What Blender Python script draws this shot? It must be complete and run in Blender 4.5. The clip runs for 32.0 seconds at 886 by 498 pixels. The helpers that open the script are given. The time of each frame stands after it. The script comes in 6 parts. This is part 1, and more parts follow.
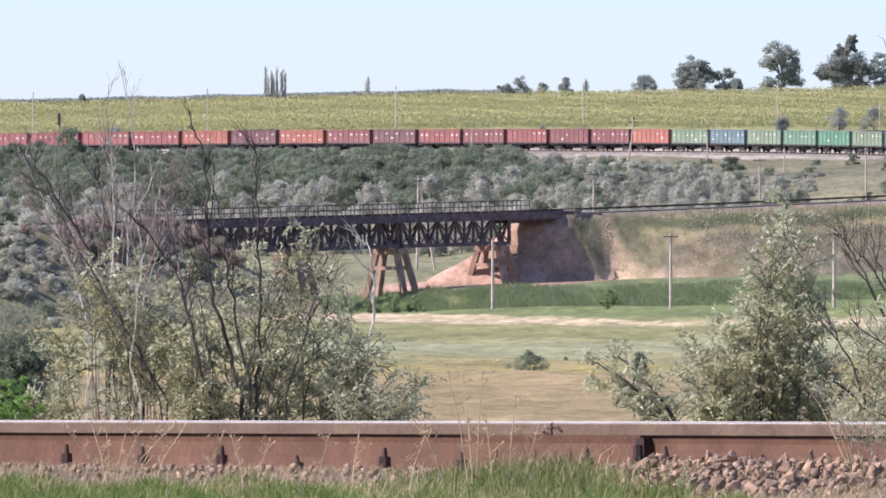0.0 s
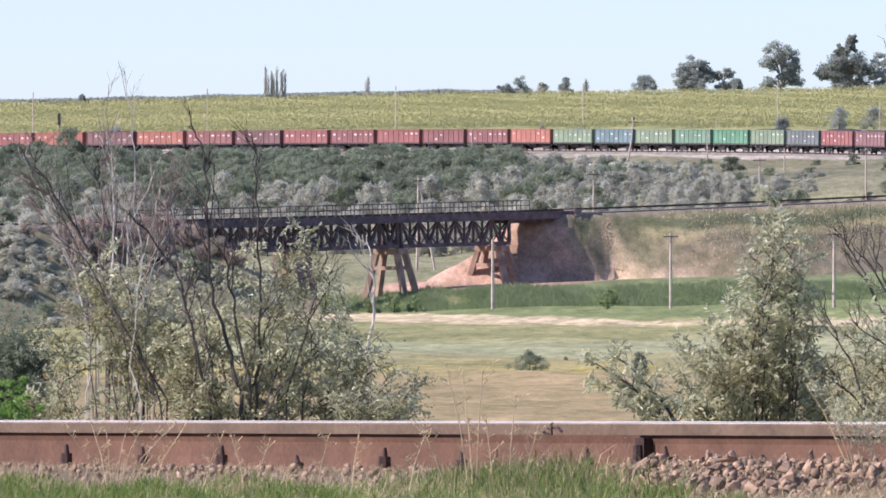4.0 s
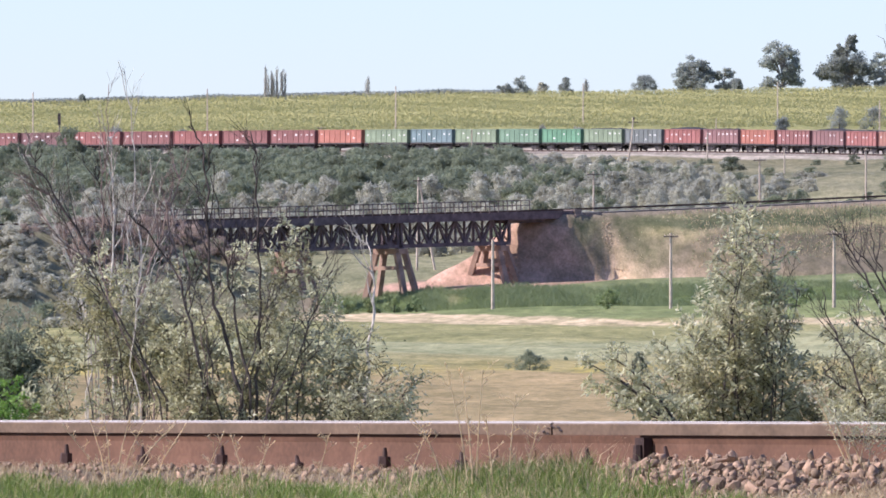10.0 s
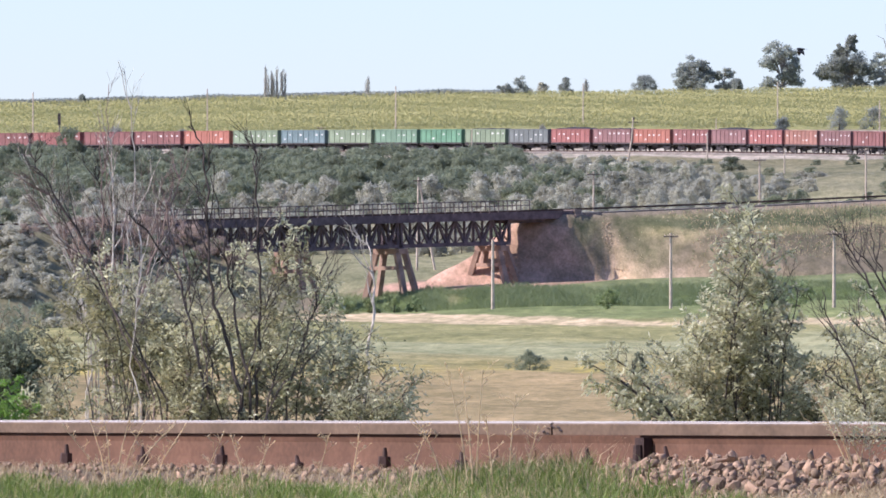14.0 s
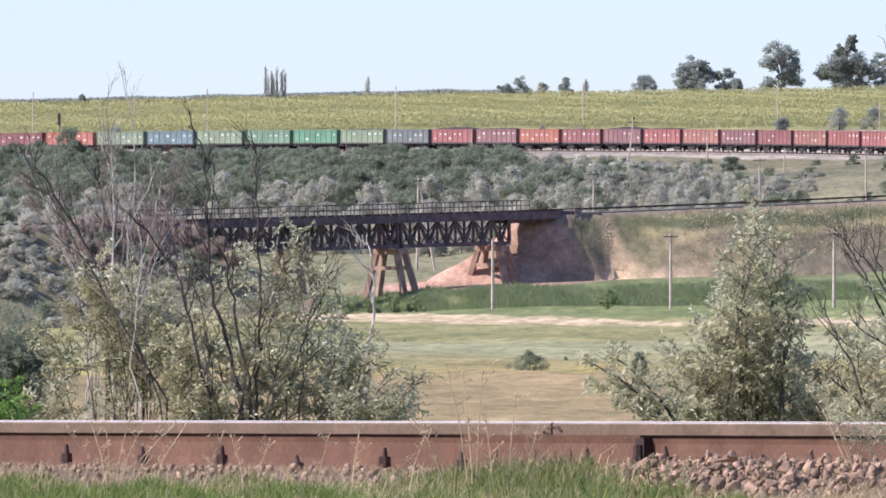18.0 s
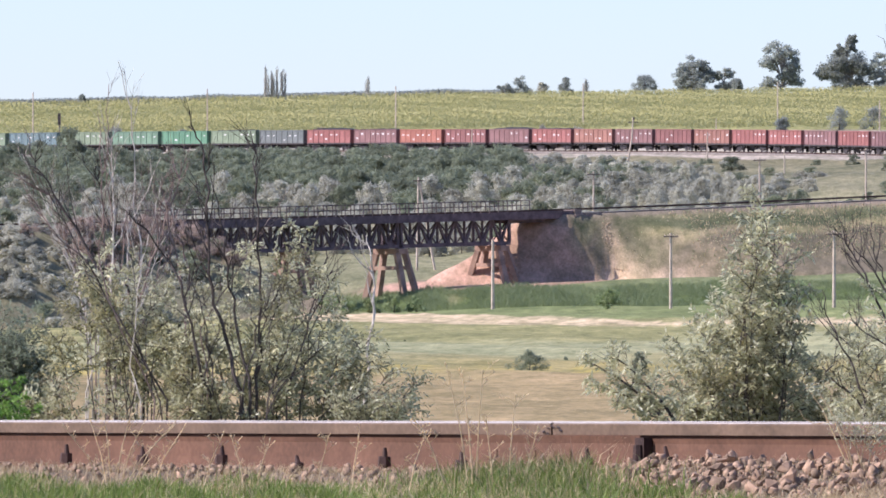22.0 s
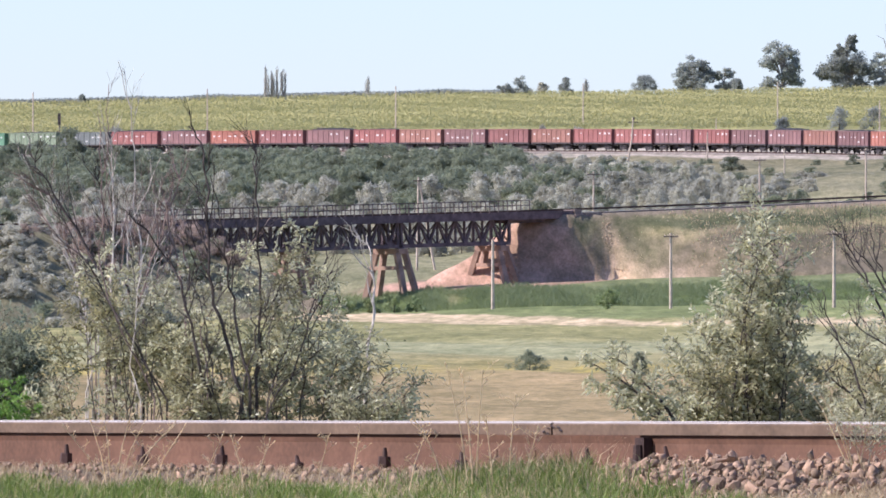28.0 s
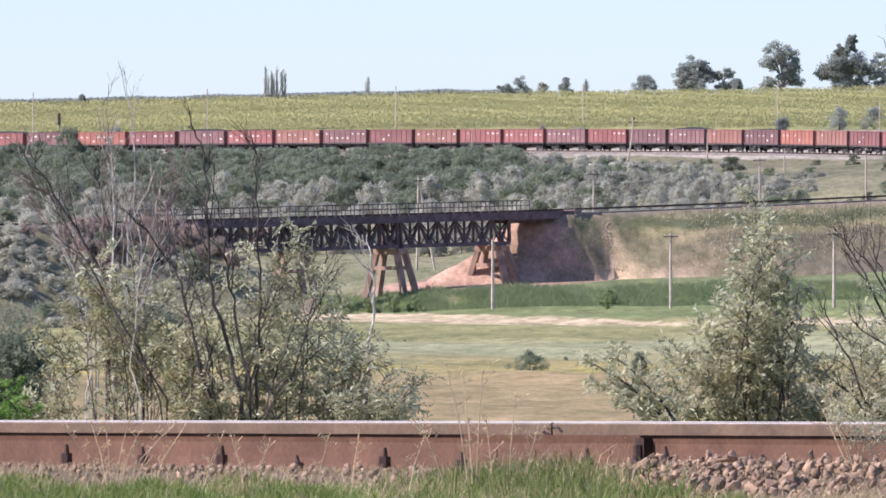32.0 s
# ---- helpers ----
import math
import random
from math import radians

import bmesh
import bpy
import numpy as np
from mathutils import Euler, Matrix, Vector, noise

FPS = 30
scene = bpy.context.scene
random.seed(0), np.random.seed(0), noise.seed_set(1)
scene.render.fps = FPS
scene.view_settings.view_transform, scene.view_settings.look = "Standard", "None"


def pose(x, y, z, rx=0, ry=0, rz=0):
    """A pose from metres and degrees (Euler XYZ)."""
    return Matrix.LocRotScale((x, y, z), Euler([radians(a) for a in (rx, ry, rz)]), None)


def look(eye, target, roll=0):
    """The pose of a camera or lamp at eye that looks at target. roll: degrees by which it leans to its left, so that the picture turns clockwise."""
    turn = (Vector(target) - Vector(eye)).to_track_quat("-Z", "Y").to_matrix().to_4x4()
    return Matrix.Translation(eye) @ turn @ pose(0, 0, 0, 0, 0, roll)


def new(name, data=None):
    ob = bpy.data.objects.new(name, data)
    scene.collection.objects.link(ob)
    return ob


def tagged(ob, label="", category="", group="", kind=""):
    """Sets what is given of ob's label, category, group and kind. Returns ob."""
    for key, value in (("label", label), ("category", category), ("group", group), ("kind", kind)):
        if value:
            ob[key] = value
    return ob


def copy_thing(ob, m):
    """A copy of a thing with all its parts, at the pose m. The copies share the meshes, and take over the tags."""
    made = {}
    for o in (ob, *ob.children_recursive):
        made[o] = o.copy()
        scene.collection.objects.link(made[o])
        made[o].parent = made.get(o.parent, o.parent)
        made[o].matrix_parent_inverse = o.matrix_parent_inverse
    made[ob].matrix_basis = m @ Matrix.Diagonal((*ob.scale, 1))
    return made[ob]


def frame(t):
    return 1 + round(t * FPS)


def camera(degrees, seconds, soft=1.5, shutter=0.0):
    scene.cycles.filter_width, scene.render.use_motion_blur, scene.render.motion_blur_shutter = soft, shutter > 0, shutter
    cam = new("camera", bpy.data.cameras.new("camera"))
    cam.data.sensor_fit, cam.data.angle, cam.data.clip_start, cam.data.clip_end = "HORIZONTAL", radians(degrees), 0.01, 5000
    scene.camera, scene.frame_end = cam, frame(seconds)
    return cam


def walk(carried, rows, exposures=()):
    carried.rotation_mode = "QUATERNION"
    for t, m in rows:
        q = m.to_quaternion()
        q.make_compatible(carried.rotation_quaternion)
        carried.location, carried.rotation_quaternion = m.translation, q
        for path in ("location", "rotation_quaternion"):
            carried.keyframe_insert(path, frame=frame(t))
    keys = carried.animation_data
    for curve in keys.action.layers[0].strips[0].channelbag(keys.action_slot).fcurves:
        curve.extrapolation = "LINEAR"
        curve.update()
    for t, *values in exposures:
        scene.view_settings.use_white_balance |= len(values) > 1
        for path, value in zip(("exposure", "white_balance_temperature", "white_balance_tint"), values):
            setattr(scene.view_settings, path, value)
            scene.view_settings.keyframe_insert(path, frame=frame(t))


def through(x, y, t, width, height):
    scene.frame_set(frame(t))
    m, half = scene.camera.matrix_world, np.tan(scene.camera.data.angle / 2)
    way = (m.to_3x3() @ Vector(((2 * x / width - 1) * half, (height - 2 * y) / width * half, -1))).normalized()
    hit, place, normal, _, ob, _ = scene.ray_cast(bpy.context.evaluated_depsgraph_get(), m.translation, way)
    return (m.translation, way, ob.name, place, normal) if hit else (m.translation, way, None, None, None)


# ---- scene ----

# ---------------------------------------------------------------- camera
# Camera at ground level beside a railway, looking up a shallow valley; eye height is z = 0.
cam = camera(4.988, 32.0, soft=1.7)
EYE = look((0, 0, 0), (0, 1000, 15.778))
walk(cam, [(0.0, EYE), (32.0, EYE)], exposures=[(0.0, 1.11, 5950, 21), (32.0, 1.11, 5950, 21)])

# ---------------------------------------------------------------- world and sun
SUN_AZ, SUN_EL = math.atan2(-0.98, -0.14), radians(41)
world = bpy.data.worlds.new("sky")
scene.world = world
world.use_nodes = True
wn = world.node_tree
sky = wn.nodes.new("ShaderNodeTexSky")
sky.sky_type, sky.sun_disc = "NISHITA", False
sky.sun_elevation, sky.sun_rotation = SUN_EL, SUN_AZ
sky.air_density, sky.dust_density, sky.ozone_density = 1.0, 0.4, 3.8
veil = wn.nodes.new("ShaderNodeMix")  # thin summer haze takes some green out of the whole sky
veil.data_type, veil.blend_type = "RGBA", "MULTIPLY"
veil.inputs["Factor"].default_value = 1.0
veil.inputs["B"].default_value = (0.84, 0.845, 0.955, 1)
wn.links.new(sky.outputs[0], veil.inputs["A"])
wn.links.new(veil.outputs["Result"], wn.nodes["Background"].inputs[0])
wn.nodes["Background"].inputs[1].default_value = 0.093
sun = new("sun", bpy.data.lights.new("sun", "SUN"))
sun.data.energy, sun.data.angle, sun.data.color = 3.35, radians(0.6), (1.0, 0.93, 0.83)
sd = Vector((math.sin(SUN_AZ) * math.cos(SUN_EL), math.cos(SUN_AZ) * math.cos(SUN_EL), math.sin(SUN_EL)))
sun.matrix_world = look(sd * 200, (0, 0, 0))

# ---------------------------------------------------------------- materials
def mat(name, col, rough=0.8, metal=0.0, dark=0.6, light=1.25, scale=3.0, fine=25.0, bump=0.3, tint=None, rand=0.0, dist=0.01):
    """Procedural surface: base colour with broad stains (scale) and grain (fine); rand varies pieces."""
    m = bpy.data.materials.new(name)
    m.use_nodes = True
    nt = m.node_tree
    N, Lk = nt.nodes, nt.links
    bs = N["Principled BSDF"]
    bs.inputs["Roughness"].default_value, bs.inputs["Metallic"].default_value = rough, metal
    bs.inputs["Specular IOR Level"].default_value = 0.25
    tc = N.new("ShaderNodeTexCoord")
    n1, n2 = N.new("ShaderNodeTexNoise"), N.new("ShaderNodeTexNoise")
    n1.inputs["Scale"].default_value, n1.inputs["Detail"].default_value = scale, 5
    n2.inputs["Scale"].default_value, n2.inputs["Detail"].default_value = fine, 4
    Lk.new(tc.outputs["Object"], n1.inputs["Vector"])
    Lk.new(tc.outputs["Object"], n2.inputs["Vector"])
    ramp = N.new("ShaderNodeValToRGB")
    lo = [c * dark for c in (tint or col)]
    hi = [min(1, c * light) for c in col]
    ramp.color_ramp.elements[0].position, ramp.color_ramp.elements[1].position = 0.32, 0.68
    ramp.color_ramp.elements[0].color, ramp.color_ramp.elements[1].color = (*lo, 1), (*hi, 1)
    Lk.new(n1.outputs["Fac"], ramp.inputs[0])
    mix = N.new("ShaderNodeMix")
    mix.data_type, mix.blend_type = "RGBA", "OVERLAY"
    mix.inputs["Factor"].default_value = 0.45
    Lk.new(ramp.outputs[0], mix.inputs["A"])
    Lk.new(n2.outputs["Fac"], mix.inputs["B"])
    out = mix.outputs["Result"]
    if rand:
        oi, hs, mr = N.new("ShaderNodeObjectInfo"), N.new("ShaderNodeHueSaturation"), N.new("ShaderNodeMapRange")
        mr.inputs["To Min"].default_value, mr.inputs["To Max"].default_value = 1 - rand, 1 + rand
        Lk.new(oi.outputs["Random"], mr.inputs["Value"])
        Lk.new(mr.outputs[0], hs.inputs["Value"])
        Lk.new(out, hs.inputs["Color"])
        out = hs.outputs[0]
    Lk.new(out, bs.inputs["Base Color"])
    if bump:
        b = N.new("ShaderNodeBump")
        b.inputs["Strength"].default_value, b.inputs["Distance"].default_value = bump, dist
        Lk.new(n2.outputs["Fac"], b.inputs["Height"])
        Lk.new(b.outputs[0], bs.inputs["Normal"])
    return m


def leafmat(name, a, b, through=0.3, rough=0.6, spec=0.3):
    """Leaves: each leaf takes its own tone between two colours, and lets some light through."""
    m = bpy.data.materials.new(name)
    m.use_nodes = True
    nt = m.node_tree
    N, Lk = nt.nodes, nt.links
    bs = N["Principled BSDF"]
    bs.inputs["Roughness"].default_value = rough
    bs.inputs["Specular IOR Level"].default_value = spec
    ge, ramp = N.new("ShaderNodeNewGeometry"), N.new("ShaderNodeValToRGB")
    ramp.color_ramp.elements[0].color, ramp.color_ramp.elements[1].color = (*a, 1), (*b, 1)
    Lk.new(ge.outputs["Random Per Island"], ramp.inputs[0])
    oi, mr, hs = N.new("ShaderNodeObjectInfo"), N.new("ShaderNodeMapRange"), N.new("ShaderNodeHueSaturation")
    mr.inputs["To Min"].default_value, mr.inputs["To Max"].default_value = 0.78, 1.2
    Lk.new(oi.outputs["Random"], mr.inputs["Value"])
    Lk.new(mr.outputs[0], hs.inputs["Value"])
    Lk.new(ramp.outputs[0], hs.inputs["Color"])
    tr, mx = N.new("ShaderNodeBsdfTranslucent"), N.new("ShaderNodeMixShader")
    mx.inputs[0].default_value = through
    Lk.new(hs.outputs[0], bs.inputs["Base Color"])
    Lk.new(hs.outputs[0], tr.inputs["Color"])
    Lk.new(bs.outputs[0], mx.inputs[1])
    Lk.new(tr.outputs[0], mx.inputs[2])
    Lk.new(mx.outputs[0], N["Material Output"].inputs["Surface"])
    return m


def stonemat(name, scale):
    """Crushed granite: each stone takes its own tone from grey to pink and rust, with speckles; scale suits the mesh's own size."""
    m = bpy.data.materials.new(name)
    m.use_nodes = True
    N, Lk = m.node_tree.nodes, m.node_tree.links
    bs = N["Principled BSDF"]
    bs.inputs["Roughness"].default_value, bs.inputs["Specular IOR Level"].default_value = 0.9, 0.2
    ge, oi, ad, fr = N.new("ShaderNodeNewGeometry"), N.new("ShaderNodeObjectInfo"), N.new("ShaderNodeMath"), N.new("ShaderNodeMath")
    fr.operation = "FRACT"
    Lk.new(ge.outputs["Random Per Island"], ad.inputs[0])
    Lk.new(oi.outputs["Random"], ad.inputs[1])
    Lk.new(ad.outputs[0], fr.inputs[0])
    ramp = N.new("ShaderNodeValToRGB")
    tones = ((0.0, (0.19, 0.135, 0.090)), (0.22, (0.44, 0.315, 0.211)), (0.45, (0.26, 0.205, 0.149)), (0.65, (0.56, 0.455, 0.324)), (0.82, (0.22, 0.135, 0.086)), (1.0, (0.42, 0.275, 0.180)))
    el = ramp.color_ramp.elements
    for k, (p, c) in enumerate(tones):
        e = el[0] if k == 0 else el[1] if k == len(tones) - 1 else el.new(p)
        e.position, e.color = p, (*c, 1)
    Lk.new(fr.outputs[0], ramp.inputs[0])
    tc, n, mx = N.new("ShaderNodeTexCoord"), N.new("ShaderNodeTexNoise"), N.new("ShaderNodeMix")
    n.inputs["Scale"].default_value, n.inputs["Detail"].default_value, n.inputs["Roughness"].default_value = scale, 6, 0.7
    Lk.new(tc.outputs["Object"], n.inputs["Vector"])
    mx.data_type, mx.blend_type = "RGBA", "OVERLAY"
    mx.inputs["Factor"].default_value = 0.8
    Lk.new(ramp.outputs[0], mx.inputs["A"])
    Lk.new(n.outputs["Fac"], mx.inputs["B"])
    Lk.new(mx.outputs["Result"], bs.inputs["Base Color"])
    b = N.new("ShaderNodeBump")
    b.inputs["Strength"].default_value, b.inputs["Distance"].default_value = 0.5, 0.004
    Lk.new(n.outputs["Fac"], b.inputs["Height"])
    Lk.new(b.outputs[0], bs.inputs["Normal"])
    return m


def groundmat():
    """Soil and turf: the cover colour laid down with the land, broken up by patches, tufts and grain."""
    m = bpy.data.materials.new("turf_and_soil")
    m.use_nodes = True
    nt = m.node_tree
    N, Lk = nt.nodes, nt.links
    bs = N["Principled BSDF"]
    bs.inputs["Roughness"].default_value, bs.inputs["Specular IOR Level"].default_value = 0.95, 0.1
    at, tc = N.new("ShaderNodeAttribute"), N.new("ShaderNodeTexCoord")
    at.attribute_name = "cover"
    last = at.outputs["Color"]
    for sc, fac, dy in ((0.02, 0.32, 1.0), (0.16, 0.42, 0.2), (0.9, 0.55, 0.1), (4.0, 0.4, 0.1)):
        n, mp = N.new("ShaderNodeTexNoise"), N.new("ShaderNodeMapping")
        n.inputs["Scale"].default_value, n.inputs["Detail"].default_value = sc, 4
        n.inputs["Roughness"].default_value = 0.6
        mp.inputs["Scale"].default_value = (1.0, dy, 1.0)
        Lk.new(tc.outputs["Object"], mp.inputs["Vector"])
        Lk.new(mp.outputs[0], n.inputs["Vector"])
        cr = N.new("ShaderNodeValToRGB")
        cr.color_ramp.elements[0].position, cr.color_ramp.elements[1].position = 0.3, 0.7
        cr.color_ramp.elements[0].color, cr.color_ramp.elements[1].color = (0.22, 0.25, 0.2, 1), (0.78, 0.74, 0.74, 1)
        Lk.new(n.outputs["Fac"], cr.inputs[0])
        mx = N.new("ShaderNodeMix")
        mx.data_type, mx.blend_type = "RGBA", "OVERLAY"
        mx.inputs["Factor"].default_value = fac
        Lk.new(last, mx.inputs["A"])
        Lk.new(cr.outputs[0], mx.inputs["B"])
        last = mx.outputs["Result"]
    Lk.new(last, bs.inputs["Base Color"])
    n = N.new("ShaderNodeTexNoise")
    n.inputs["Scale"].default_value, n.inputs["Detail"].default_value = 1.5, 5
    Lk.new(tc.outputs["Object"], n.inputs["Vector"])
    b = N.new("ShaderNodeBump")
    b.inputs["Strength"].default_value, b.inputs["Distance"].default_value = 0.5, 0.15
    Lk.new(n.outputs["Fac"], b.inputs["Height"])
    Lk.new(b.outputs[0], bs.inputs["Normal"])
    return m


M_GROUND = groundmat()
M_RAIL = mat("rusty_rail_steel", (0.145, 0.074, 0.044), 0.75, 0.0, 0.75, 1.15, 6, 60, 0.25, dist=0.002)
M_HEAD = mat("worn_rail_head", (0.162, 0.108, 0.070), 0.55, 0.0, 0.8, 1.15, 5, 70, 0.1, dist=0.001)
# polished corner of the head; the sky's reflection is put into its pale colour
M_SHINE = mat("polished_edge_with_sky_glint", (0.52, 0.46, 0.385), 0.4, 0.0, 0.85, 1.1, 5, 70, 0.05, dist=0.0005)
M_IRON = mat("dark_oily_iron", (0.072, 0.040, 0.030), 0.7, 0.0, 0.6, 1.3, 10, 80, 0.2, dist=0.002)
M_SLEEPER = mat("weathered_concrete", (0.36, 0.32, 0.28), 0.9, 0, 0.7, 1.15, 4, 50, 0.3)
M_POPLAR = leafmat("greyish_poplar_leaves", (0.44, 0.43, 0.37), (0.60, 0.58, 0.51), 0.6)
M_BROWN = leafmat("bare_brown_twigs", (0.33, 0.25, 0.20), (0.48, 0.38, 0.31), 0.4)
M_STONE, M_STONES = stonemat("granite_ballast", 1.3), stonemat("granite_ballast_bed", 60.0)
# dark brown paint, lightened in the colour to stand in for distance haze
M_BRIDGE = mat("brown_painted_bridge_steel", (0.118, 0.085, 0.088), 0.75, 0, 0.65, 1.4, 1.2, 14, 0.2)
M_RAILING = mat("faded_railing_steel", (0.13, 0.10, 0.095), 0.75, 0, 0.7, 1.2, 1.5, 14, 0.2)
M_PIER = mat("red_stained_concrete", (0.37, 0.24, 0.175), 0.9, 0, 0.6, 1.2, 0.7, 9, 0.3, dist=0.02)
M_ABUT = mat("stained_abutment_concrete", (0.25, 0.195, 0.165), 0.9, 0, 0.6, 1.2, 0.7, 9, 0.3, dist=0.02)
M_CLOD = mat("washed_out_clay", (0.52, 0.39, 0.26), 0.95, 0, 0.7, 1.2, 0.9, 9, 0.3, dist=0.02)
M_POLE = mat("grey_concrete_pole", (0.54, 0.44, 0.34), 0.9, 0, 0.75, 1.15, 1.5, 20, 0.2)
M_POLEDARK = mat("dark_timber_pole", (0.14, 0.11, 0.10), 0.9, 0, 0.7, 1.2, 1.5, 20, 0.2)
M_BARK = mat("grey_brown_bark", (0.075, 0.058, 0.05), 0.9, 0, 0.6, 1.4, 8, 60, 0.3, dist=0.004)
M_DEAD = mat("bleached_dead_wood", (0.66, 0.57, 0.47), 0.85, 0, 0.55, 1.2, 6, 60, 0.3, dist=0.003)
M_TWIG = mat("brown_twig_bark", (0.24, 0.17, 0.14), 0.9, 0, 0.7, 1.3, 8, 60, 0.3, dist=0.003)
M_LEAF = leafmat("silver_olive_leaves", (0.358, 0.341, 0.182), (0.726, 0.693, 0.473), 0.6, 0.4, 0.5)
M_LEAFY = leafmat("yellowing_olive_leaves", (0.265, 0.24, 0.12), (0.47, 0.435, 0.25), 0.48)
M_LEAFDARK = leafmat("dark_acacia_leaves", (0.205, 0.23, 0.15), (0.29, 0.318, 0.212), 0.52)
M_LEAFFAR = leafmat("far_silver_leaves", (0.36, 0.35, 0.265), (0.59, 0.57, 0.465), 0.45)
# tones raised well above real foliage: distance haze is put into the leaf colour
M_TREEFAR = leafmat("hazy_far_tree_leaves", (0.28, 0.305, 0.27), (0.43, 0.445, 0.38), 0.55)
M_BLADE = leafmat("grass_blades", (0.072, 0.128, 0.02), (0.27, 0.325, 0.078), 0.38)
M_STRAW = leafmat("dry_straw", (0.47, 0.355, 0.19), (0.62, 0.49, 0.30), 0.3)
M_STALK = leafmat("pale_dry_stalks", (0.66, 0.50, 0.28), (0.80, 0.64, 0.40), 0.3)
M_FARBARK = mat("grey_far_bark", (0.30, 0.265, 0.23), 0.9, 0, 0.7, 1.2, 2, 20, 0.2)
M_WEED = leafmat("fresh_green_leaves", (0.14, 0.26, 0.04), (0.28, 0.43, 0.10), 0.45)
M_REED = leafmat("green_reeds", (0.145, 0.195, 0.08), (0.34, 0.39, 0.19), 0.42)
M_SUNLEAF = leafmat("sunflower_leaves", (0.275, 0.275, 0.12), (0.33, 0.325, 0.15), 0.6)
# yellow muted in the colour itself, in place of the haze over the field
M_SUNHEAD = leafmat("sunflower_heads", (0.38, 0.345, 0.135), (0.44, 0.395, 0.17), 0.35)
# dark steel with its blacks raised, again for haze in the colour
M_WHEEL = mat("dark_wheel_steel", (0.075, 0.064, 0.06), 0.65, 0.2, 0.7, 1.3, 3, 20, 0.1)
M_COAL = mat("dark_ore_load", (0.035, 0.033, 0.035), 0.9, 0, 0.6, 1.5, 2, 10, 0.5, dist=0.05)
M_MARK = mat("white_marking_paint", (0.62, 0.60, 0.56), 0.7, 0, 0.8, 1.1, 2, 20, 0.05)
M_FEATHER = mat("black_feathers", (0.02, 0.02, 0.022), 0.6, 0, 0.8, 1.3, 20, 80, 0.1)
M_BED = mat("crushed_stone_bed", (0.21, 0.18, 0.15), 0.95, 0, 0.7, 1.2, 0.6, 9, 0.6, dist=0.05)

# ---------------------------------------------------------------- mesh tools
class Soup:
    """Vertices and faces gathered into one mesh."""

    def __init__(self):
        self.v, self.f, self.m = [], [], []

    def box(self, c, size, turn=None):
        k = len(self.v)
        hx, hy, hz = size[0] / 2, size[1] / 2, size[2] / 2
        for x, y, z in ((-hx, -hy, -hz), (hx, -hy, -hz), (hx, hy, -hz), (-hx, hy, -hz), (-hx, -hy, hz), (hx, -hy, hz), (hx, hy, hz), (-hx, hy, hz)):
            p = Vector((x, y, z))
            self.v.append(tuple((turn @ p if turn else p) + Vector(c)))
        for q in ((0, 3, 2, 1), (4, 5, 6, 7), (0, 1, 5, 4), (1, 2, 6, 5), (2, 3, 7, 6), (3, 0, 4, 7)):
            self.f.append(tuple(k + i for i in q))
        return self

    def beam(self, a, b, w, h):
        """A bar of w by h from a to b."""
        a, b = Vector(a), Vector(b)
        d = b - a
        return self.box((a + b) / 2, (d.length, w, h), d.to_track_quat("X", "Z").to_matrix())

    def tube(self, pts, radii, sides=6):
        pts = [Vector(p) for p in pts]
        k = len(self.v)
        for i, p in enumerate(pts):
            d = (pts[min(i + 1, len(pts) - 1)] - pts[max(i - 1, 0)]).normalized()
            u = d.cross(Vector((0.31, 0.95, 0.05))).normalized()
            w = d.cross(u)
            for j in range(sides):
                a = 2 * math.pi * j / sides
                self.v.append(tuple(p + (u * math.cos(a) + w * math.sin(a)) * radii[i]))
        for i in range(len(pts) - 1):
            for j in range(sides):
                j2 = (j + 1) % sides
                self.f.append((k + i * sides + j, k + i * sides + j2, k + (i + 1) * sides + j2, k + (i + 1) * sides + j))
        self.f.append(tuple(k + j for j in reversed(range(sides))))
        self.f.append(tuple(k + (len(pts) - 1) * sides + j for j in range(sides)))
        return self

    def mesh(self, name, material, smooth=False):
        me = bpy.data.meshes.new(name)
        me.from_pydata(self.v, [], self.f)
        mats = material if isinstance(material, (list, tuple)) else [material]
        for m in mats:
            me.materials.append(m)
        if self.m:
            me.polygons.foreach_set("material_index", self.m)
        if smooth:
            me.polygons.foreach_set("use_smooth", [True] * len(me.polygons))
        me.update()
        return me


def fast_mesh(name, verts, faces, material, index=None):
    """A mesh from numpy arrays of vertices (n, 3) and equal-sided faces (m, k)."""
    me = bpy.data.meshes.new(name)
    verts, faces = np.asarray(verts, np.float32), np.asarray(faces, np.int32)
    n, k = faces.shape
    me.vertices.add(len(verts))
    me.vertices.foreach_set("co", verts.ravel())
    me.loops.add(n * k)
    me.loops.foreach_set("vertex_index", faces.ravel())
    me.polygons.add(n)
    me.polygons.foreach_set("loop_start", np.arange(0, n * k, k, dtype=np.int32))
    me.polygons.foreach_set("loop_total", np.full(n, k, dtype=np.int32))
    for m in material if isinstance(material, (list, tuple)) else [material]:
        me.materials.append(m)
    if index is not None:
        me.polygons.foreach_set("material_index", np.asarray(index, np.int32))
    me.update(calc_edges=True)
    return me


def part(name, soup, material, parent=None, label="", smooth=False):
    me = soup.mesh(name, material, smooth) if isinstance(soup, Soup) else soup
    ob = new(name, me)
    if parent is not None:
        ob.parent = parent
    return tagged(ob, label) if label else ob


def thing(name, m, label, category, group="", kind=""):
    ob = new(name)
    ob.matrix_basis = m
    ob.empty_display_size = 0.2
    return tagged(ob, label, category, group, kind)


# ---------------------------------------------------------------- the land
def knots(v, pairs):
    return np.interp(v, [a for a, b in pairs], [b for a, b in pairs])


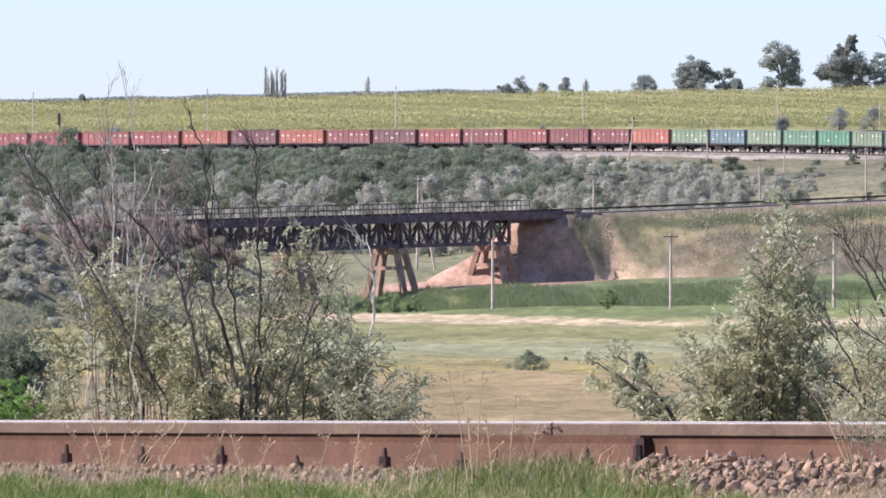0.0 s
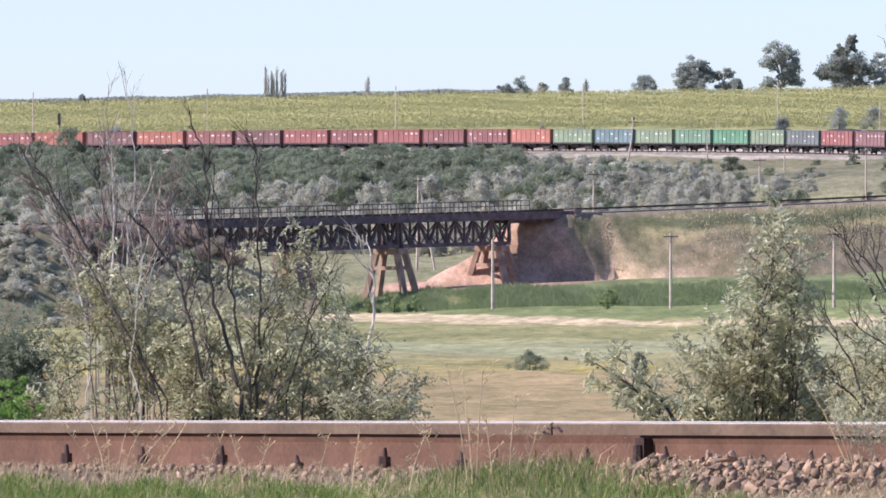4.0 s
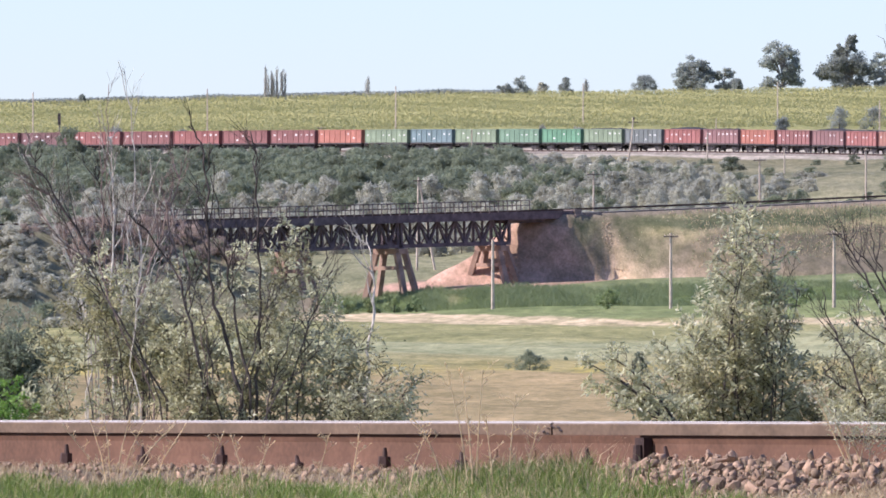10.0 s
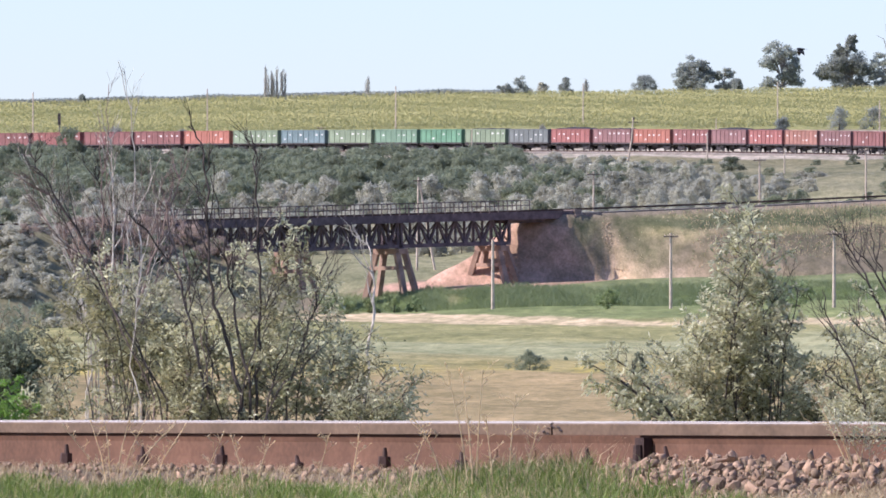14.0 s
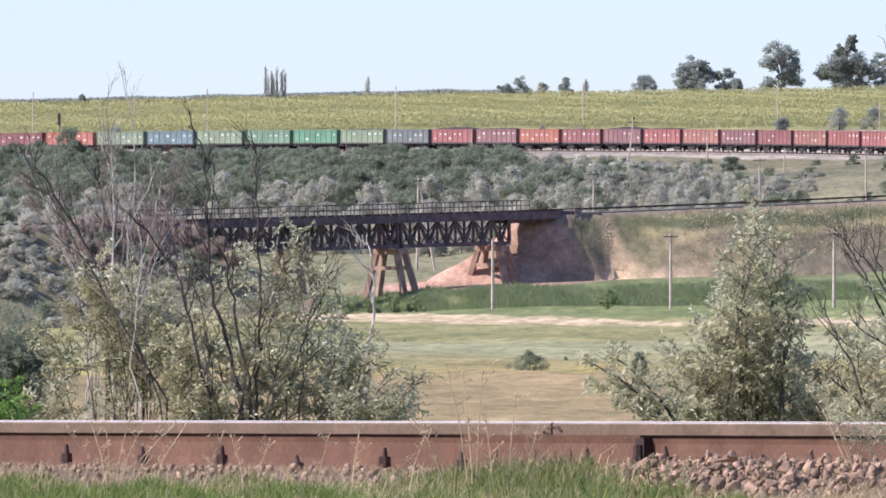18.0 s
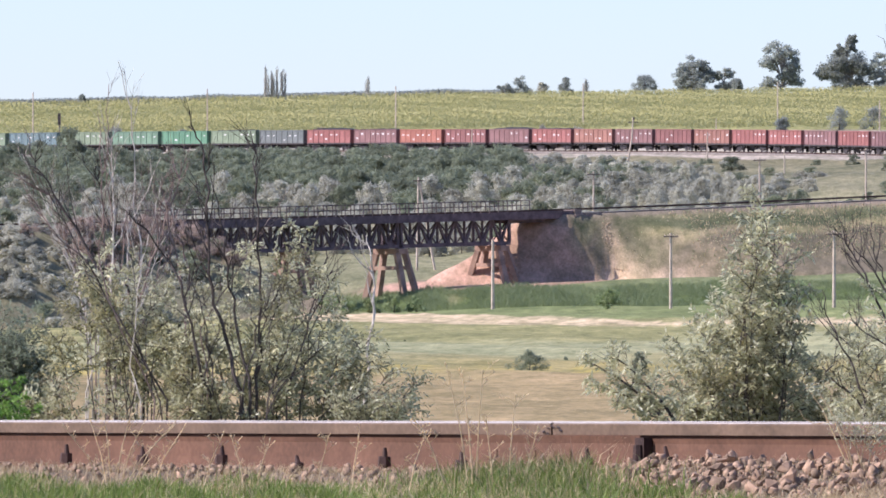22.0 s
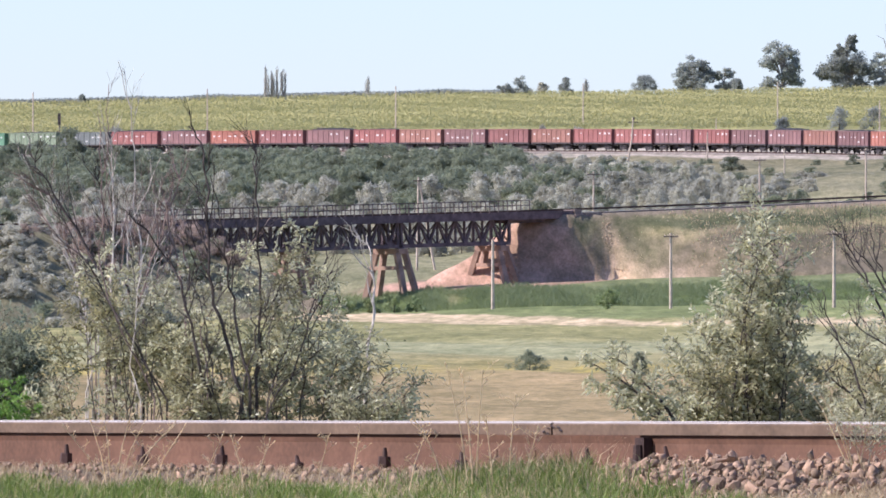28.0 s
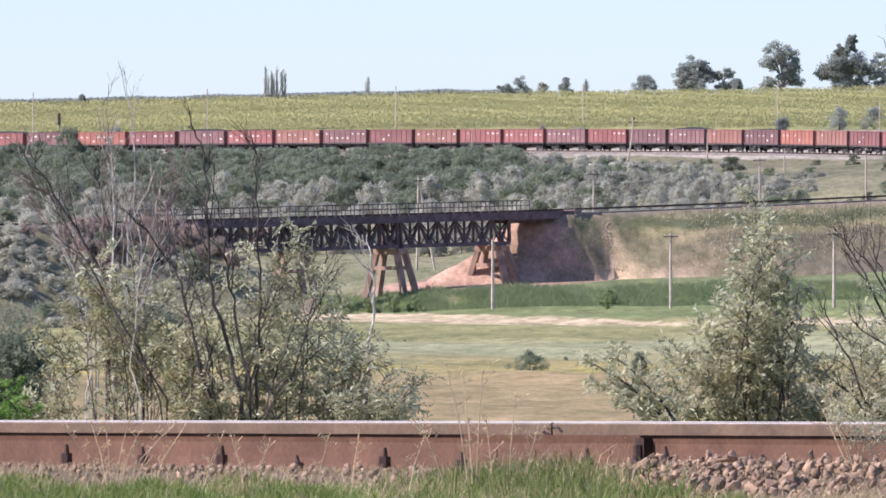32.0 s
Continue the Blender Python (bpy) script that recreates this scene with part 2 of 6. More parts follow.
def smooth(a, b, v):
    t = np.clip((v - a) / (b - a), 0, 1)
    return t * t * (3 - 2 * t)


# near railway: passes 30 m in front of the eye, at 30 degrees to the line of sight
N_DIR, N_SIDE = (0.5, -0.866), (-0.866, -0.5)
# bridge railway: way of the track over the bridge and along the embankments
B_LEFT, B_RIGHT = (-32.0, 1100.0, 20.35), (12.2, 1150.0, 22.55)
B_WAY = [(-420, 900, 15.0), (-200, 985, 17.0), (-75, 1055, 18.6), B_LEFT, B_RIGHT, (32.0, 1172.5, 23.75), (52.0, 1195.0, 25.1), (90, 1232, 26.8), (160, 1290, 28.5), (420, 1440, 31.0)]
# far railway: an arc round a centre, with the gauge line 626 m from it
F_C, F_R, F_A0 = (-525.5, 1374.0), 626.0, radians(32.906)


def far_track(s):
    """Place, heading and grade of the far railway at s metres along it."""
    a = F_A0 - s / F_R
    x, y = F_C[0] + F_R * math.cos(a), F_C[1] + F_R * math.sin(a)
    z = 43.7 - 0.0208 * s - 3.92e-5 * s * s
    return x, y, z, a, math.atan(0.0208 + 7.84e-5 * s)


def way_near(x, y, way):
    """Distance to a way and the way's height at its nearest place."""
    d, h = np.full(np.shape(x), 1e9), np.zeros(np.shape(x))
    for a, b in zip(way[:-1], way[1:]):
        dx, dy = b[0] - a[0], b[1] - a[1]
        t = np.clip(((x - a[0]) * dx + (y - a[1]) * dy) / (dx * dx + dy * dy), 0, 1)
        e = np.hypot(x - a[0] - t * dx, y - a[1] - t * dy)
        h = np.where(e < d, a[2] + t * (b[2] - a[2]), h)
        d = np.minimum(d, e)
    return d, h


def bank_near(x, y):
    d1, h1 = way_near(x, y, B_WAY[:4])
    d2, h2 = way_near(x, y, B_WAY[4:])
    return np.minimum(d1, d2), np.where(d1 < d2, h1, h2)


LAND_L = [(1150, 13.5), (1200, 16), (1300, 20), (1400, 25), (1500, 31), (1600, 37), (1700, 41.5), (1800, 44.5), (1850, 46.6), (1950, 52.2), (2300, 68.2), (2500, 69.6), (3500, 74), (4900, 79)]
LAND_M = [(1150, 14.3), (1200, 16.3), (1300, 19.9), (1400, 25.3), (1500, 31.0), (1600, 37.4), (1680, 41.2), (1714, 42.6), (1800, 48.8), (2300, 70.4), (2500, 72.6), (3500, 78), (4900, 82)]
LAND_R = [(1050, 11.8), (1120, 13.0), (1200, 15.0), (1235, 18.0), (1290, 26.8), (1350, 31.0), (1500, 36.5), (1560, 38.5), (1600, 40.5), (1700, 46.3), (1780, 48.8), (2300, 71.8), (2500, 74.6), (3500, 80), (4900, 84)]
FIELD = [(-400, -1.2), (100, -2.4), (200, -1.4), (300, -0.42), (420, 0.72), (550, 2.1), (800, 5.5), (950, 8.0), (1040, 9.7), (1085, 10.7), (1105, 12.0), (1120, 12.9), (1160, 14.3), (1260, 16)]
NEAR = [(-40, -2.6), (-12, -2.5), (-6, -1.9), (-3.2, -0.4), (-2.6, -0.24), (0.0, -0.24), (0.15, -0.215), (0.5, -0.215), (1.0, -0.26), (2, -0.34), (4, -0.6), (8, -1.0), (15, -1.3), (60, -1.3)]


def along(x, y):
    """Distance up the valley, measured square to the stream and the bridge railway."""
    return y + 2.2 * x * smooth(700, 950, y) * (1 - smooth(1150, 1400, y))


def land(x, y):
    x, y = np.asarray(x, float), np.asarray(y, float)
    u = np.clip(x / np.maximum(y, 30) / 0.0436, -1.4, 1.4)
    far = np.where(u < 0, knots(y, LAND_M) * (1 + u) - knots(y, LAND_L) * u, knots(y, LAND_M) * (1 - u) + knots(y, LAND_R) * u)
    z = knots(along(x, y), FIELD)
    k = smooth(1120, 1200, y - 60 * np.clip(-u, -1, 1))
    z = z * (1 - k) + far * k
    p = (x * N_SIDE[0] + (y - 30) * N_SIDE[1])
    k = smooth(60, 100, y)
    a = x * N_DIR[0] + (y - 30) * N_DIR[1]
    heap = 0.03 * np.exp(-((p - 0.38) / 0.3) ** 2) * smooth(1.35, 1.75, a + 0.1 * np.sin(a * 7)) + 0.03 * np.exp(-((p - 0.3) / 0.2) ** 2)
    z = (knots(p, NEAR) + heap) * (1 - k) + z * k
    z = z + (np.sin(x * 0.31 + y * 0.043) * np.sin(y * 0.021 + x * 0.05)) * 0.18 * smooth(250, 500, y)
    z = z + 2.0 * np.exp(-((x - 54.5) / 6.0) ** 2 - ((y - 1265) / 12.0) ** 2)
    # embankments of the bridge railway, open between the abutments
    d, bz = bank_near(x, y)
    wob = 0.7 * np.sin(x * 0.45 + y * 0.2) * np.sin(y * 0.3 - x * 0.2) + 0.3 * np.sin(y * 0.6 + x * 0.5)
    ax = (x - B_RIGHT[0]) * 0.66 + (y - B_RIGHT[1]) * 0.75
    steep = 1.3 + 0.4 * smooth(-6.8, -4.2, ax) - 1.0 * smooth(1.0, 4.4, ax) - 0.42 * smooth(4.4, 11.0, ax)
    nx = (x - B_RIGHT[0]) * 0.75 - (y - B_RIGHT[1]) * 0.66
    gentle = smooth(2.0, -4.0, nx) * smooth(4.0, 0.0, ax) * (np.abs(ax) < 60)
    steep = steep * (1 - gentle) + 0.68 * gentle
    steep = np.where(ax < -35, 0.52, steep)
    bank = bz - 0.55 - np.maximum(0, d + wob * np.clip((d - 3) / 4, 0, 1) - 2.8) * steep
    gully = np.abs(ax - 1.5 - 3.5 * np.exp((3.9 - nx.clip(0, 20)) / 2.7) - 0.25 * np.sin(nx * 1.3)) / (0.45 + 0.05 * nx.clip(0, 12))
    bank = bank - 0.45 * np.exp(-gully ** 2) * smooth(3.6, 6.0, nx) * smooth(14, 11, nx)
    z = np.maximum(z, bank)
    # far railway: bank and cutting
    r = np.hypot(x - F_C[0], y - F_C[1])
    ang = np.arctan2(y - F_C[1], x - F_C[0])
    s = np.clip((F_A0 - ang) * F_R, -480, 560)
    ft = 43.7 - 0.0208 * s - 3.92e-5 * s * s - 0.62
    d = np.abs(r - F_R)
    lo, hi = ft - np.maximum(0, d - 3.4) * 0.5, ft + np.maximum(0, d - 3.4) * 0.35
    return np.where((d < 120) & (ang > -0.33) & (ang < 1.5), np.clip(z, lo, hi), z)


def mixc(c, new_c, k):
    return c * (1 - k[..., None]) + np.array(new_c) * k[..., None]


def cover(x, y, z):
    """Base colour of the ground cover."""
    q = along(x, y)
    nz = np.sin(x * 0.23 + 1.3 * np.sin(y * 0.031)) * np.sin(y * 0.017 + x * 0.11) + 0.5 * np.sin(x * 0.7 + y * 0.09)
    c = np.zeros(x.shape + (3,)) + np.array((0.16, 0.17, 0.07))
    c = mixc(c, (0.28, 0.217, 0.115), smooth(200, 300, y))
    blot = np.sin(x * 1.9 + 2.1 * np.sin(y * 0.05 + x * 0.6)) * np.sin(y * 0.11 + 1.7 * np.sin(x * 0.8)) + 0.6 * np.sin(x * 3.7 + y * 0.23)
    c = mixc(c, (0.25, 0.195, 0.095), smooth(200, 300, y) * smooth(0.3, 1.1, blot) * 0.45)
    c = mixc(c, (0.29, 0.245, 0.11), smooth(500, 545, q + nz * 16))
    c = mixc(c, (0.45, 0.36, 0.10), smooth(515, 540, q + nz * 16) * smooth(590, 560, q + nz * 16) * smooth(0.35, 0.9, blot) * 0.8)
    c = mixc(c, (0.245, 0.225, 0.115), smooth(575, 625, q + nz * 22))
    c = mixc(c, (0.285, 0.285, 0.165), smooth(630, 670, q + nz * 26))
    c = mixc(c, (0.235, 0.225, 0.105), smooth(770, 820, q + nz * 26 + 30 * np.sin(x * 0.13 + 1)))
    c = mixc(c, (0.205, 0.195, 0.09), smooth(560, 700, q) * smooth(0.4, 1.2, blot) * 0.4)
    qd = q + 3.8 * x + 6 * nz + 5 * np.sin(x * 1.1 + 0.6)
    half = knots(x, [(-40, 46), (-8, 44), (3, 34), (12, 22), (20, 10), (28, 8), (32, 40), (50, 46)])
    mid = knots(x, [(-40, 985), (-8, 992), (20, 992), (30, 1035), (50, 1095)])
    c = mixc(c, (0.175, 0.20, 0.085), smooth(half - 12, half + 6, qd - mid) * smooth(945, 960, q))
    sand = smooth(half + 9, half - 5, np.abs(qd - mid) + 7 * blot)
    c = mixc(c, (0.53, 0.415, 0.285), sand * (0.75 + 0.25 * np.sin(qd * 0.21 + 2 * blot)))
    c = mixc(c, (0.22, 0.19, 0.10), sand * smooth(0.55, 0.9, np.sin(qd * 0.085 + 0.4 * x) * np.sin(x * 0.37 + 2)) * 0.7)
    c = mixc(c, (0.16, 0.19, 0.08), smooth(1058, 1066, q + nz * 5) * (1 - 0.6 * sand))
    c = mixc(c, (0.12, 0.16, 0.05), smooth(1080, 1090, q))
    c = mixc(c, (0.15, 0.17, 0.08), smooth(1105, 1112, q))
    c = mixc(c, (0.225, 0.215, 0.125), smooth(1135, 1150, y - 8 * (x > 5)))
    c = mixc(c, (0.235, 0.215, 0.135), smooth(1250, 1400, y))
    c = mixc(c, (0.155, 0.15, 0.095), smooth(1250, 1300, y) * smooth(1700, 1600, y) * smooth(15, 30, x) * (0.65 + 0.35 * np.sin(x * 0.41 + y * 0.06 + nz)))
    # embankment turf and bare earth
    d, bz = bank_near(x, y)
    onb = smooth(np.where(x > 0, 36, 25), np.where(x > 0, 30, 21), d + nz) * (y > 700) * (y < 1500)
    c = mixc(c, (0.30, 0.24, 0.155), onb)
    c = mixc(c, (0.21, 0.195, 0.11), onb * smooth(0.1, 0.7, np.sin(x * 0.55 + 2 * np.sin(y * 0.13)) * np.sin(y * 0.31 + x * 0.2)))
    c = mixc(c, (0.22, 0.20, 0.115), onb * smooth(10, 6.5, d + nz * 2))
    c = mixc(c, (0.25, 0.20, 0.15), onb * smooth(4.6, 3.6, d))
    e = np.hypot(x - B_RIGHT[0], y - B_RIGHT[1])
    ax, nx = (x - B_RIGHT[0]) * 0.66 + (y - B_RIGHT[1]) * 0.75, (x - B_RIGHT[0]) * 0.75 - (y - B_RIGHT[1]) * 0.66
    drop = bz - z - 0.55 + 0.25 * np.sin(x * 0.4) + 0.2 * nz
    face = onb * (ax > 0) * (d > 2.8)
    c = mixc(c, (0.185, 0.155, 0.105), face * smooth(2.4, 3.0, drop))
    c = mixc(c, (0.125, 0.11, 0.08), face * smooth(0.35, 0.9, np.sin(drop * 5.2 + 1.5 * np.sin(x * 0.31)) * np.sin(x * 0.17 + drop)) * smooth(2.6, 3.2, drop) * 0.7)
    c = mixc(c, (0.115, 0.12, 0.065), face * smooth(0.5, 1.0, drop) * smooth(2.3, 1.8, drop))
    c = mixc(c, (0.30, 0.26, 0.14), face * smooth(1.8, 2.2, drop) * smooth(2.9, 2.5, drop) * (0.55 + 0.45 * np.sin(x * 0.5 + 1)))
    c = mixc(c, (0.38, 0.242, 0.182), smooth(23, 18, e - 11 * smooth(2, 10, nx) + nz * 1.5) * smooth(0.8, -2.2, ax + 0.6 * nz))
    c = mixc(c, (0.185, 0.17, 0.10), smooth(1.5, 2.5, ax) * smooth(10, 6, ax) * smooth(2.5, 4, nx) * smooth(13, 10, nx) * (0.4 + 0.6 * np.abs(np.sin(x * 1.1 + y * 0.8))))
    c = mixc(c, (0.46, 0.345, 0.25), 0.8 * smooth(16.1, 15.4, z + 0.35 * nz) * smooth(13.9, 14.4, z) * smooth(30, 26, d) * smooth(17, 19, x) * smooth(32, 27, x) * (y > 1100))
    gully = np.abs(ax - 1.7 - 3.5 * np.exp((3.9 - nx.clip(0, 20)) / 2.7) - 0.25 * np.sin(nx * 1.3)) / (0.55 + 0.07 * nx.clip(0, 12))
    c = mixc(c, (0.45, 0.34, 0.225), np.exp(-gully ** 2) * smooth(2.9, 4.0, nx) * smooth(15, 13, nx))
    e = np.hypot(x - B_LEFT[0], y - B_LEFT[1])
    c = mixc(c, (0.20, 0.185, 0.12), smooth(60, 40, e) * onb * (x < -15))
    c = mixc(c, (0.42, 0.31, 0.22), np.exp(-((x - 54.5) / 5.0) ** 2 - ((y - 1263) / 11.0) ** 2))
    # far railway and the field above it
    r = np.hypot(x - F_C[0], y - F_C[1]) - F_R
    up = (y > 1400) * (r > -40)
    c = mixc(c, (0.185, 0.17, 0.105), up * smooth(-40, -15, r))
    c = mixc(c, (0.36, 0.32, 0.275), up * smooth(-10.5, -8.5, r + nz) * smooth(3.0, 1.0, -r - 3))
    c = mixc(c, (0.36, 0.32, 0.275), up * smooth(9.5, 8.5, np.abs(r + 1.5 + nz)))
    c = mixc(c, (0.44, 0.40, 0.33), up * smooth(4.0, 5.0, r) * smooth(16, 12, r) * (x > 15) * (x < 62))
    c = mixc(c, (0.31, 0.26, 0.205), up * smooth(16, 20, r))
    edge = np.where(x < 0, 1838 + 0 * x - x * 0.9, 1838 - x * 0.7)
    c = mixc(c, (0.27, 0.265, 0.115), smooth(0, 12, y - edge))
    c = mixc(c, (0.13, 0.15, 0.07), smooth(2300, 2330, y))
    # worn track bed and verge of the near railway
    p = (x * N_SIDE[0] + (y - 30) * N_SIDE[1])
    c = mixc(c, (0.17, 0.13, 0.10), (y < 60) * smooth(-3.6, -3.0, p) * smooth(1.6, 0.9, p))
    return c


def build_ground():
    ys = np.concatenate([np.arange(-400, 0, 40), np.arange(0, 20, 4), np.arange(20, 38, 0.3), np.arange(38, 100, 4), np.arange(100, 900, 12), np.arange(900, 1225, 1.6),
                         np.arange(1225, 1540, 8), np.arange(1540, 1860, 2.5), np.arange(1860, 2360, 10), np.arange(2360, 4900, 140), [4900]])
    out = np.array([1.15, 1.5, 2.1, 3.2, 5.0, 9.0, 18.0, 40.0])
    us = np.concatenate([-out[::-1], np.linspace(-1, 1, 171), out])
    w = 3 + 0.0525 * np.maximum(ys, 0)
    X = us[None, :] * w[:, None]
    lim = 3600 + 0 * ys
    X = np.clip(X, -lim[:, None], lim[:, None])
    far = np.abs(us) > 17
    X[:, far] = np.sign(us[far])[None, :] * np.where(np.abs(us[far]) > 30, 3600, 1500)[None, :]
    Y = np.repeat(ys[:, None], len(us), 1)
    Z = land(X, Y)
    n, m = X.shape
    i = np.arange(n * m).reshape(n, m)
    faces = np.stack([i[:-1, :-1], i[:-1, 1:], i[1:, 1:], i[1:, :-1]], -1).reshape(-1, 4)
    me = fast_mesh("ground", np.stack([X, Y, Z], -1).reshape(-1, 3), faces, M_GROUND)
    me.polygons.foreach_set("use_smooth", [True] * len(me.polygons))
    col = np.concatenate([cover(X, Y, Z), np.ones(X.shape + (1,))], -1).astype(np.float32)
    at = me.attributes.new("cover", "FLOAT_COLOR", "POINT")
    at.data.foreach_set("color", col.ravel())
    tagged(new("ground", me), "dry valley pasture, grassy banks and a field on a rise", "ground", kind="structure")


build_ground()


def gz(x, y):
    return float(land(x, y))


# ---------------------------------------------------------------- leaves in numbers
def leaf_quads(base, direc, length, width, droop=0.0, facing=None):
    """Pointed leaves: arrays of base points, directions, lengths, widths -> vertices and faces of diamonds."""
    n = len(base)
    direc = direc / np.linalg.norm(direc, axis=1, keepdims=True)
    side = np.cross(direc, np.random.normal(size=(n, 3)) if facing is None else facing)
    side /= np.linalg.norm(side, axis=1, keepdims=True) + 1e-9
    tip = base + direc * length[:, None] + np.array([0, 0, -1]) * (droop * length)[:, None]
    mid = base + direc * (length * 0.45)[:, None]
    v = np.stack([base, mid + side * width[:, None] / 2, tip, mid - side * width[:, None] / 2], 1).reshape(-1, 3)
    return v, np.arange(4 * n).reshape(n, 4)


def shrub_mesh(name, w, h, n, leaf, seed, material, clumps=26, tall=1.0, trunk=True, bark=None):
    """A far shrub or tree crown as small leaves on uneven clumps; returns (leaf mesh, trunk soup)."""
    rng = np.random.RandomState(seed)
    np.random.seed(seed)
    cs = []
    for i in range(clumps):
        a, r = rng.uniform(0, 2 * math.pi), math.sqrt(rng.uniform(0, 1))
        zc = rng.uniform(0.10, 1.0)
        wid = (1 - abs(zc - 0.5 * tall) ** 2 * 1.6)
        cs.append((math.cos(a) * r * w / 2 * 0.8 * wid, math.sin(a) * r * w / 2 * 0.8 * wid, zc * h * 0.88, rng.uniform(0.12, 0.24) * min(w, h)))
    cs = np.array(cs)
    k = rng.randint(0, clumps, n)
    d = rng.normal(size=(n, 3))
    d /= np.linalg.norm(d, axis=1, keepdims=True)
    base = cs[k, :3] + d * (cs[k, 3] * rng.uniform(0.35, 1.0, n))[:, None] * np.array([1.1, 1.1, 0.85])
    base[:, 2] = np.maximum(base[:, 2], 0.03 * h)
    out = d + rng.normal(size=(n, 3)) * 0.38  # leaves lie over one another round each clump
    v, f = leaf_quads(base, np.cross(out, rng.normal(size=(n, 3))), leaf * rng.uniform(0.6, 1.4, n), leaf * rng.uniform(0.4, 0.75, n), 0.0, out)
    me = fast_mesh(name, v, f, material)
    so = Soup()
    tr = 0.028 * h
    so.tube([(0, 0, -0.3), (0.02 * w, 0, 0.3 * h), (0, 0.02 * w, 0.75 * h)], [tr, tr * 0.7, tr * 0.25], 6)
    for c in cs[:12 if n < 2500 else 0]:  # dense crowns hide their boughs
        so.tube([(0, 0, c[2] * 0.45), (c[0] * 0.5, c[1] * 0.5, c[2] * 0.75), (c[0], c[1], c[2])], [tr * 0.45, tr * 0.3, tr * 0.1], 4)
    return me, so


# ---------------------------------------------------------------- near railway
N_POSE = Matrix(((0.5, 0.866, 0, 0), (-0.866, 0.5, 0, 30), (0, 0, 1, 0), (0, 0, 0, 1)))  # x along the rail to the right, y away from the eye
HEAD_Z = -0.0315
PROFILE = [(-0.075, 0.0), (-0.075, 0.011), (-0.03, 0.022), (-0.022, 0.038), (-0.020, 0.07), (-0.020, 0.115), (-0.024, 0.132), (-0.0345, 0.140), (-0.0368, 0.1695), (-0.0350, 0.1732), (-0.031, 0.1750), (-0.024, 0.1757)]


def rail_soup(x0, x1, half):
    """Half a rail's outline, closed and drawn out from x0 to x1."""
    so = Soup()
    pts = half + [(-y, z) for y, z in reversed(half)]
    n = len(pts)
    for x in (x0, x1):
        so.v += [(x, y, z) for y, z in pts]
    for i in range(n):
        j = (i + 1) % n
        so.f.append((i, j, n + j, n + i))
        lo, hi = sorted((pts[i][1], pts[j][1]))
        # index 2 is the head's undercut: its shade is put into a dark colour
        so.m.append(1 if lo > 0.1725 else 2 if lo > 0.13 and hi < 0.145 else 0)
    so.f += [tuple(reversed(range(n))), tuple(range(n, 2 * n))]
    so.m += [0, 0]
    return so


JOINT = 0.69  # place of the rail joint along the near rail


